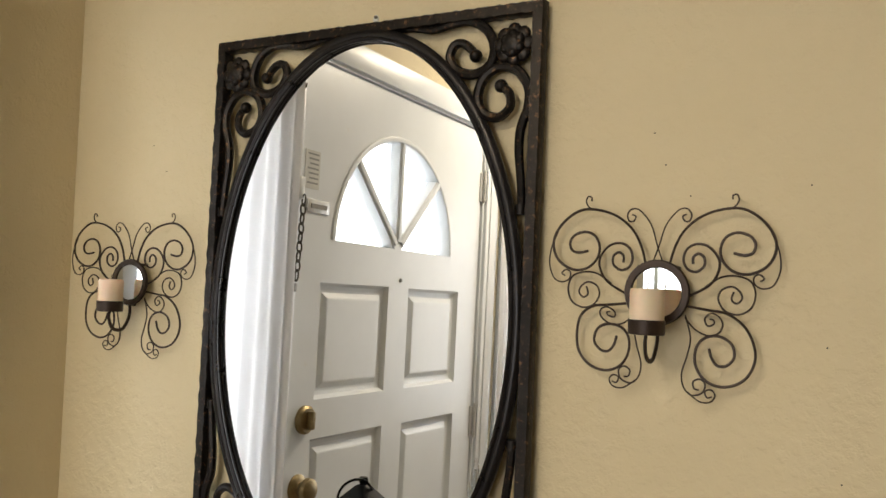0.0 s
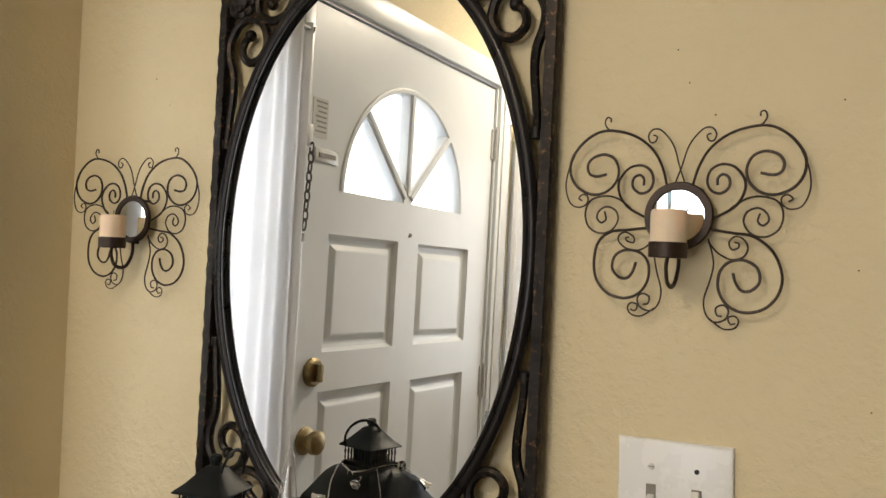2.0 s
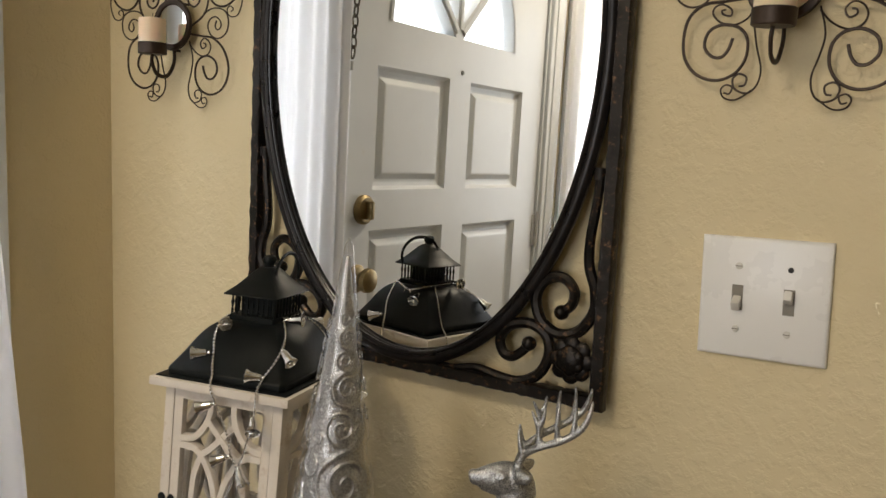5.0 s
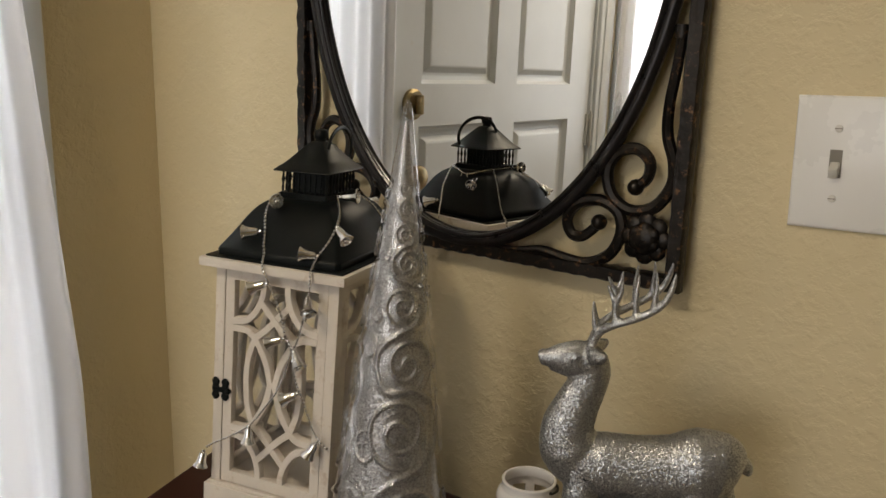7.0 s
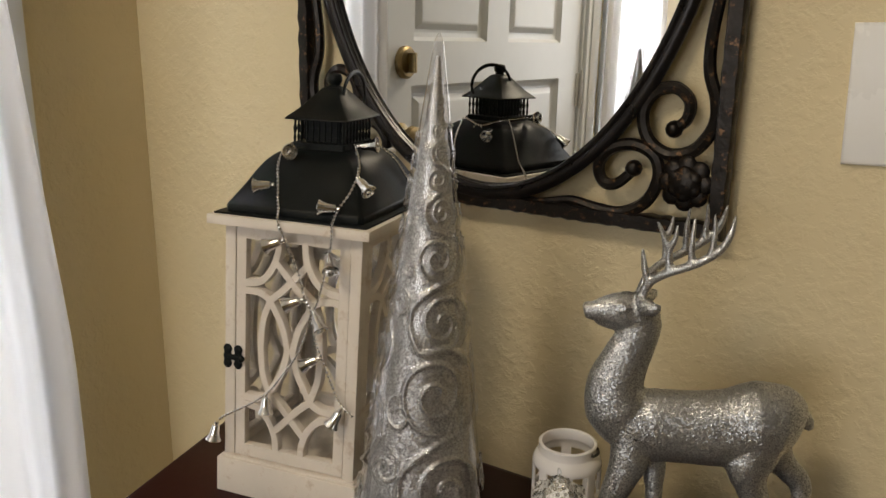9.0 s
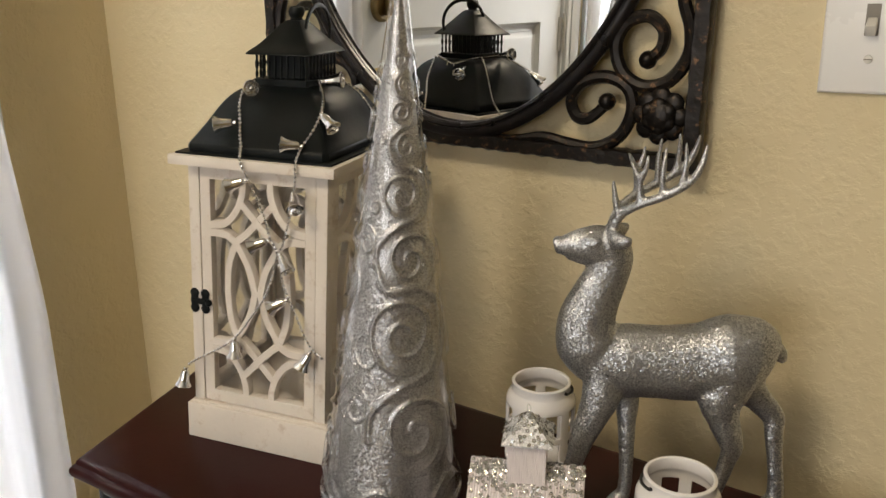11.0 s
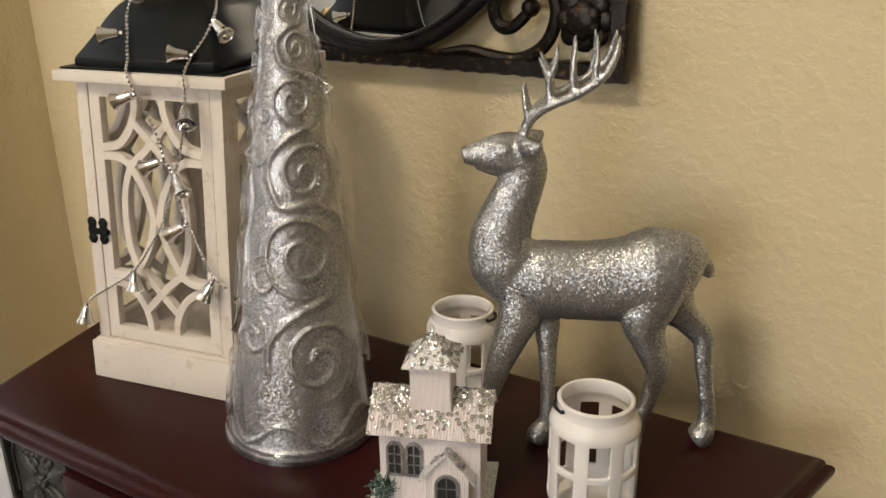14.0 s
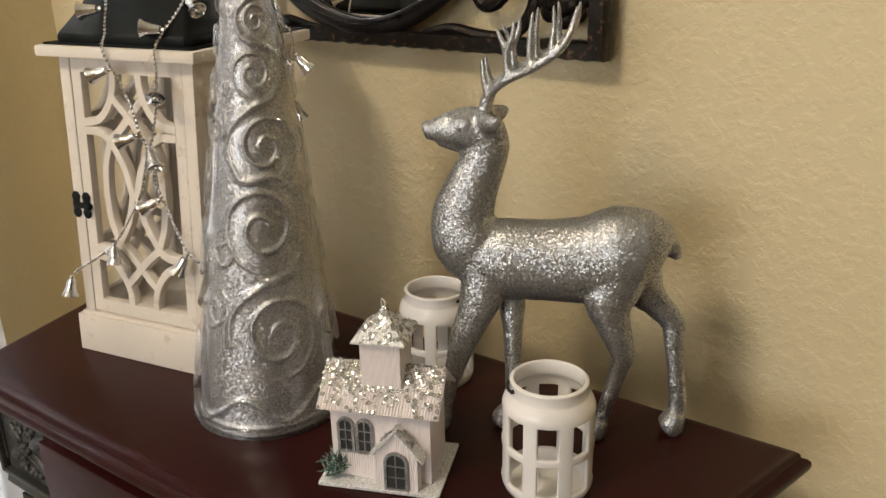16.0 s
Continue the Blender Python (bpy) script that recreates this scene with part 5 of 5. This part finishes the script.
def ceramic_jar(m):
    root = thing("ceramic_jar", m, "white glazed ceramic jar lantern with square cut-outs", "jar", "ceramic jars on the table")
    R, cols = 0.0277, 8
    n = cols * 12
    ang = [2 * math.pi * k / n for k in range(n)]
    hole_cols = {k for k in range(n) if 2 <= k % 12 < 9}
    zs = [0.0, 0.0015, 0.0045, 0.0075, 0.0305, 0.0360, 0.0590, 0.0620, 0.0640, 0.0670, 0.0690, 0.0710, 0.0790, 0.0805]
    rs = [0.0250, 0.0267, R, R, R, R, R, R, 0.0271, 0.0256, 0.0236, 0.0228, 0.0228, 0.0234]
    bm = bmesh.new()
    grid = [[bm.verts.new((r * math.cos(a), r * math.sin(a), z)) for a in ang] for r, z in zip(rs, zs)]
    for j in range(len(zs) - 1):
        for k in range(n):
            if j in (3, 5) and k in hole_cols:
                continue
            bm.faces.new((grid[j][k], grid[j][(k + 1) % n], grid[j + 1][(k + 1) % n], grid[j + 1][k]))
    bm.faces.new(grid[0][::-1])
    body = part("body", bm, CERAMIC, root)
    so = body.modifiers.new("wall", "SOLIDIFY")
    so.thickness, so.offset = 0.0032, -1
    be = body.modifiers.new("soft_edges", "BEVEL")
    be.width, be.segments, be.limit_method, be.angle_limit = 0.0009, 2, "ANGLE", radians(50)
    # wire bail, and two dark discs that paint the shade of its holes
    for a in (50, 230):
        x, y = math.cos(radians(a)), math.sin(radians(a))
        part("bail_hole", turned([(0, 0), (0.0016, 0), (0.0014, 0.0005), (0, 0.0006)], 12, Matrix.Translation((0.0262 * x, 0.0262 * y, 0.0755)) @ Vector((x, y, 0)).to_track_quat("Z", "Y").to_matrix().to_4x4()), DARK, root)
    bm = bmesh.new()
    arc = [(0.0274 * math.cos(radians(a)), 0.0274 * math.sin(radians(a)), 0.0752 - 0.005 * math.sin(radians((a - 50)))) for a in range(50, 231, 6)]
    tube(bm, arc, 0.0012, 6)
    part("bail", bm, DARK, root, "thin black wire handle")
    return root


jar = ceramic_jar(pose(-0.0195, -0.2190, TABLE + 0.0004, 0, 0, 8))
copy_thing(jar, pose(-0.1690, -0.1385, TABLE + 0.0004, 0, 0, 298))

# ---- glitter paper house ----


def ribbed(bm, x0, x1, y, z0, z1_of, pitch=0.0016, depth=0.0004):
    """A corrugated wall face along x, its upper edge given by z1_of(x)."""
    n = max(4, int((x1 - x0) / pitch) * 4)
    low, high = [], []
    for i in range(n + 1):
        x = x0 + (x1 - x0) * i / n
        d = y - depth * (0.5 + 0.5 * math.sin(2 * math.pi * (x - x0) / pitch))
        low.append(bm.verts.new((x, d, z0)))
        high.append(bm.verts.new((x, d, z1_of(x))))
    for i in range(n):
        bm.faces.new((low[i], low[i + 1], high[i + 1], high[i]))


def arched(x, w, z0, z1, n=10):
    r = w / 2
    return [(x - r, z0), (x + r, z0), *[(x + r * math.cos(math.pi * k / n), z1 - r + r * math.sin(math.pi * k / n)) for k in range(n + 1)]]


def paper_house():
    root = thing("paper_house", pose(-0.1195, -0.2640, TABLE + 0.0004, 0, 0, 22.5), "white glitter paper house ornament with sequin roof and tower", "house ornament")
    hx, hy, e, rise = 0.0345, 0.0205, 0.0623, 0.0174
    part("base_board", boxed(-0.0425, 0.0425, -0.0325, 0.0316, 0, 0.0028, 0.0008), SNOW, root, "snowy glitter base board")
    bm = bmesh.new()
    z0 = 0.0029
    gable = lambda y: e + (1 - abs(y) / hy) * rise
    ribbed(bm, -hx, hx, -hy, z0, lambda x: e)
    back = bmesh.new()
    ribbed(back, -hx, hx, -hy, z0, lambda x: e)
    bmesh.ops.transform(back, matrix=Matrix.Rotation(math.pi, 4, "Z"), verts=back.verts)
    for a in (1, -1):
        side = bmesh.new()
        ribbed(side, -hy, hy, -hx, z0, gable)
        bmesh.ops.transform(side, matrix=Matrix.Rotation(a * math.pi / 2, 4, "Z"), verts=side.verts)
        tmp = bpy.data.meshes.new("tmp")
        side.to_mesh(tmp)
        bm.from_mesh(tmp)
        side.free()
    tmp = bpy.data.meshes.new("tmp")
    back.to_mesh(tmp)
    bm.from_mesh(tmp)
    back.free()
    part("wall", bm, CARD, root, "ribbed white card walls")
    # roof: two ribbed boards strewn with sequins
    rnd = random.Random(5)
    ov, rx = 0.0070, 0.0420
    slope = math.atan2(rise, hy)
    ln = (hy + ov) / math.cos(slope)

    def sequins(parent, count, place, spread=1.0, sizes=(0.0011, 0.0014, 0.0016)):
        verts, faces = [], []
        for _ in range(count):
            o, nrm, tx = place()
            q = (nrm + Vector((rnd.uniform(-1, 1), rnd.uniform(-1, 1), rnd.uniform(-1, 1))) * 0.20 * spread).normalized()
            u = q.orthogonal().normalized()
            v = q.cross(u)
            r = rnd.choice(sizes)
            base = len(verts)
            for rr in (r, r * 0.35):
                verts += [o + q * 0.0006 + (u * math.cos(t) + v * math.sin(t)) * rr for t in (2 * math.pi * k / 10 for k in range(10))]
            faces += [[base + k, base + (k + 1) % 10, base + 10 + (k + 1) % 10, base + 10 + k] for k in range(10)]
        me = bpy.data.meshes.new("sequin_scatter")
        me.from_pydata(verts, [], faces)
        ob = link_mesh("sequin_scatter", me, SEQUIN, parent, "silver sequins and glitter flakes", smooth=False)
        ob["kind"] = "stuff"

    for s in (1, -1):
        bm = bmesh.new()
        mm = Matrix.Translation((0, 0, e + rise + 0.0010)) @ (Matrix.Rotation(math.pi, 4, "Z") if s < 0 else Matrix.Identity(4)) @ Matrix.Rotation(slope, 4, "X")
        n = 200
        rows = []
        for i in range(n + 1):
            x = -rx + 2 * rx * i / n
            d = 0.0005 * math.sin(2 * math.pi * i / 4.9)
            rows.append([bm.verts.new(q) for q in ((x, -ln, d), (x, 0.0004, d), (x, 0.0004, d - 0.0011), (x, -ln, d - 0.0011))])
        for p, q in zip(rows, rows[1:]):
            for k in range(4):
                bm.faces.new((p[k], p[(k + 1) % 4], q[(k + 1) % 4], q[k]))
        bm.faces.new(rows[0][::-1])
        bm.faces.new(rows[-1])
        bmesh.ops.transform(bm, matrix=mm, verts=bm.verts)
        board = part("roof_board", bm, CARD, root, "ribbed card roof half")
        nrm = (mm.to_3x3() @ Vector((0, 0, 1))).normalized()
        sequins(board, 420, lambda: (mm @ Vector((rnd.uniform(-rx, rx), -ln * min(0.98, abs(rnd.gauss(0, 0.36))), 0.0005)), nrm, None), 1.0, (0.0003, 0.0004, 0.0005))
        sequins(board, 340, lambda: (mm @ Vector((rnd.uniform(-rx, rx), -ln * min(0.98, abs(rnd.gauss(0, 0.42))), 0.0009)), nrm, None))
    # tower with a pyramid roof
    t, tz0, tz1, tip = 0.0136, e + 0.004, 0.1042, 0.1215
    tc = Vector((0.0, 0.0, 0))
    bm = bmesh.new()
    for k in range(4):
        s = bmesh.new()
        ribbed(s, -t, t, -t, tz0, lambda x: tz1)
        bmesh.ops.transform(s, matrix=Matrix.Rotation(k * math.pi / 2, 4, "Z"), verts=s.verts)
        tmp = bpy.data.meshes.new("tmp")
        s.to_mesh(tmp)
        bm.from_mesh(tmp)
        s.free()
    part("tower", bm, CARD, root, "ribbed square tower")
    bm = bmesh.new()
    q = 0.0182
    loft(bm, [[(a * r, b * r, z) for a, b in ((-1, -1), (1, -1), (1, 1), (-1, 1))] for r, z in ((q, tz1 - 0.0012), (q, tz1), (0.0004, tip))])
    cap = part("tower_roof", bm, SNOW, root, "glittered pyramid roof", smooth=False)

    def on_cap():
        k = rnd.randrange(4)
        h = rnd.random() ** 1.5
        w = (1 - h) * q
        p = Vector((rnd.uniform(-w, w), -w, tz1 + h * (tip - tz1)))
        r = Matrix.Rotation(k * math.pi / 2, 3, "Z")
        return r @ p + Vector((0, 0, 0.0003)), r @ Vector((0, -0.82, 0.57)), None

    sequins(cap, 190, on_cap)
    bm = bmesh.new()
    tube(bm, rounded([(0, 0, tip - 0.0005), (0.001, 0, tip + 0.004), (-0.001, 0, tip + 0.007), (-0.0015, 0, tip + 0.003), (0, 0, tip - 0.0005)], 5), 0.0005, 6)
    part("thread_loop", bm, PAPER, root)
    # arched windows

    def window(x, w, za, zb, y, name="window"):
        me = plate_mesh(name, arched(x, w + 0.004, za - 0.002, zb + 0.002, 12), [arched(x, w, za, zb, 12)], 0.0016)
        me.transform(Matrix.Translation((0, y, 0)) @ Matrix.Rotation(radians(90), 4, "X"))
        ob = link_mesh(name, me, GREY_GLITTER, root, "grey glitter arched window frame")
        # The wall is uncut; a near-black sheet carries the opening's shade as colour.
        me = plate_mesh("glazing", arched(x, w, za, zb, 12), [], 0.0004)
        me.transform(Matrix.Translation((0, y + 0.0002, 0)) @ Matrix.Rotation(radians(90), 4, "X"))
        link_mesh("glazing", me, DARK, ob, "dark sheet painting the shade of a window opening")
        bm = bmesh.new()
        box(bm, x - 0.0004, x + 0.0004, y - 0.0008, y, za, zb)
        for k in (0.33, 0.66):
            box(bm, x - w / 2, x + w / 2, y - 0.0007, y - 0.0001, za + (zb - za) * k - 0.0004, za + (zb - za) * k + 0.0004)
        part("glazing_cross", bm, GREY_GLITTER, ob)

    for x in (-0.0240, -0.0108):
        window(x, 0.0082, 0.0245, 0.0475, -hy - 0.0012)
    # porch with its own gable
    px, pw, py, pe = 0.0130, 0.0145, -hy - 0.0095, 0.0300
    bm = bmesh.new()
    ribbed(bm, px - pw, px + pw, py, z0, lambda x: pe + (1 - abs(x - px) / pw) * 0.0165)
    for s in (-1, 1):
        w = bmesh.new()
        ribbed(w, -0.0047, 0.0047, -pw, z0, lambda x: pe)
        bmesh.ops.transform(w, matrix=Matrix.Translation((px, (py - hy) / 2, 0)) @ Matrix.Rotation(s * math.pi / 2, 4, "Z"), verts=w.verts)
        tmp = bpy.data.meshes.new("tmp")
        w.to_mesh(tmp)
        bm.from_mesh(tmp)
        w.free()
    part("porch", bm, CARD, root, "small gabled porch")
    a = math.atan2(0.0165, pw)
    for s in (-1, 1):
        bm = boxed(-0.0002, (pw + 0.004) / math.cos(a), py - 0.0025, -hy, 0, 0.0012)
        bmesh.ops.transform(bm, matrix=Matrix.Translation((px, 0, pe + 0.0170)) @ Matrix.Diagonal((s, 1, 1, 1)) @ Matrix.Rotation(a, 4, "Y"), verts=bm.verts)
        pr = part("porch_roof", bm, SNOW, root, smooth=False)
        mm = Matrix.Translation((px, 0, pe + 0.0185)) @ Matrix.Diagonal((s, 1, 1, 1)) @ Matrix.Rotation(a, 4, "Y")
        sequins(pr, 26, lambda: (mm @ Vector((rnd.uniform(0.001, pw * 1.2), rnd.uniform(py, -hy), 0.0004)), Vector((0.6 * s, 0, 0.8)), None))
    window(px, 0.0125, 0.0045, 0.0305, py - 0.0012, "porch_door")
    # pine sprig at the corner
    bm = bmesh.new()
    for k in range(70):
        a, el = rnd.uniform(0, 2 * math.pi), rnd.uniform(0.1, 1.3)
        c = Vector((-0.0325 + rnd.gauss(0, 0.003), -0.0235 + rnd.gauss(0, 0.0025), 0.0065 + rnd.uniform(0, 0.006)))
        d = Vector((math.cos(a) * math.cos(el), math.sin(a) * math.cos(el), math.sin(el))) * rnd.uniform(0.008, 0.0145)
        tube(bm, [c, c + d * 0.6, c + d], [0.0010, 0.0008, 0.0002], 5)
    bmesh.ops.create_icosphere(bm, subdivisions=1, radius=0.004, matrix=Matrix.Translation((-0.0325, -0.0235, 0.0065)))
    part("pine_sprig", bm, PINE, root, "tiny frosted green pine sprig")


paper_house()
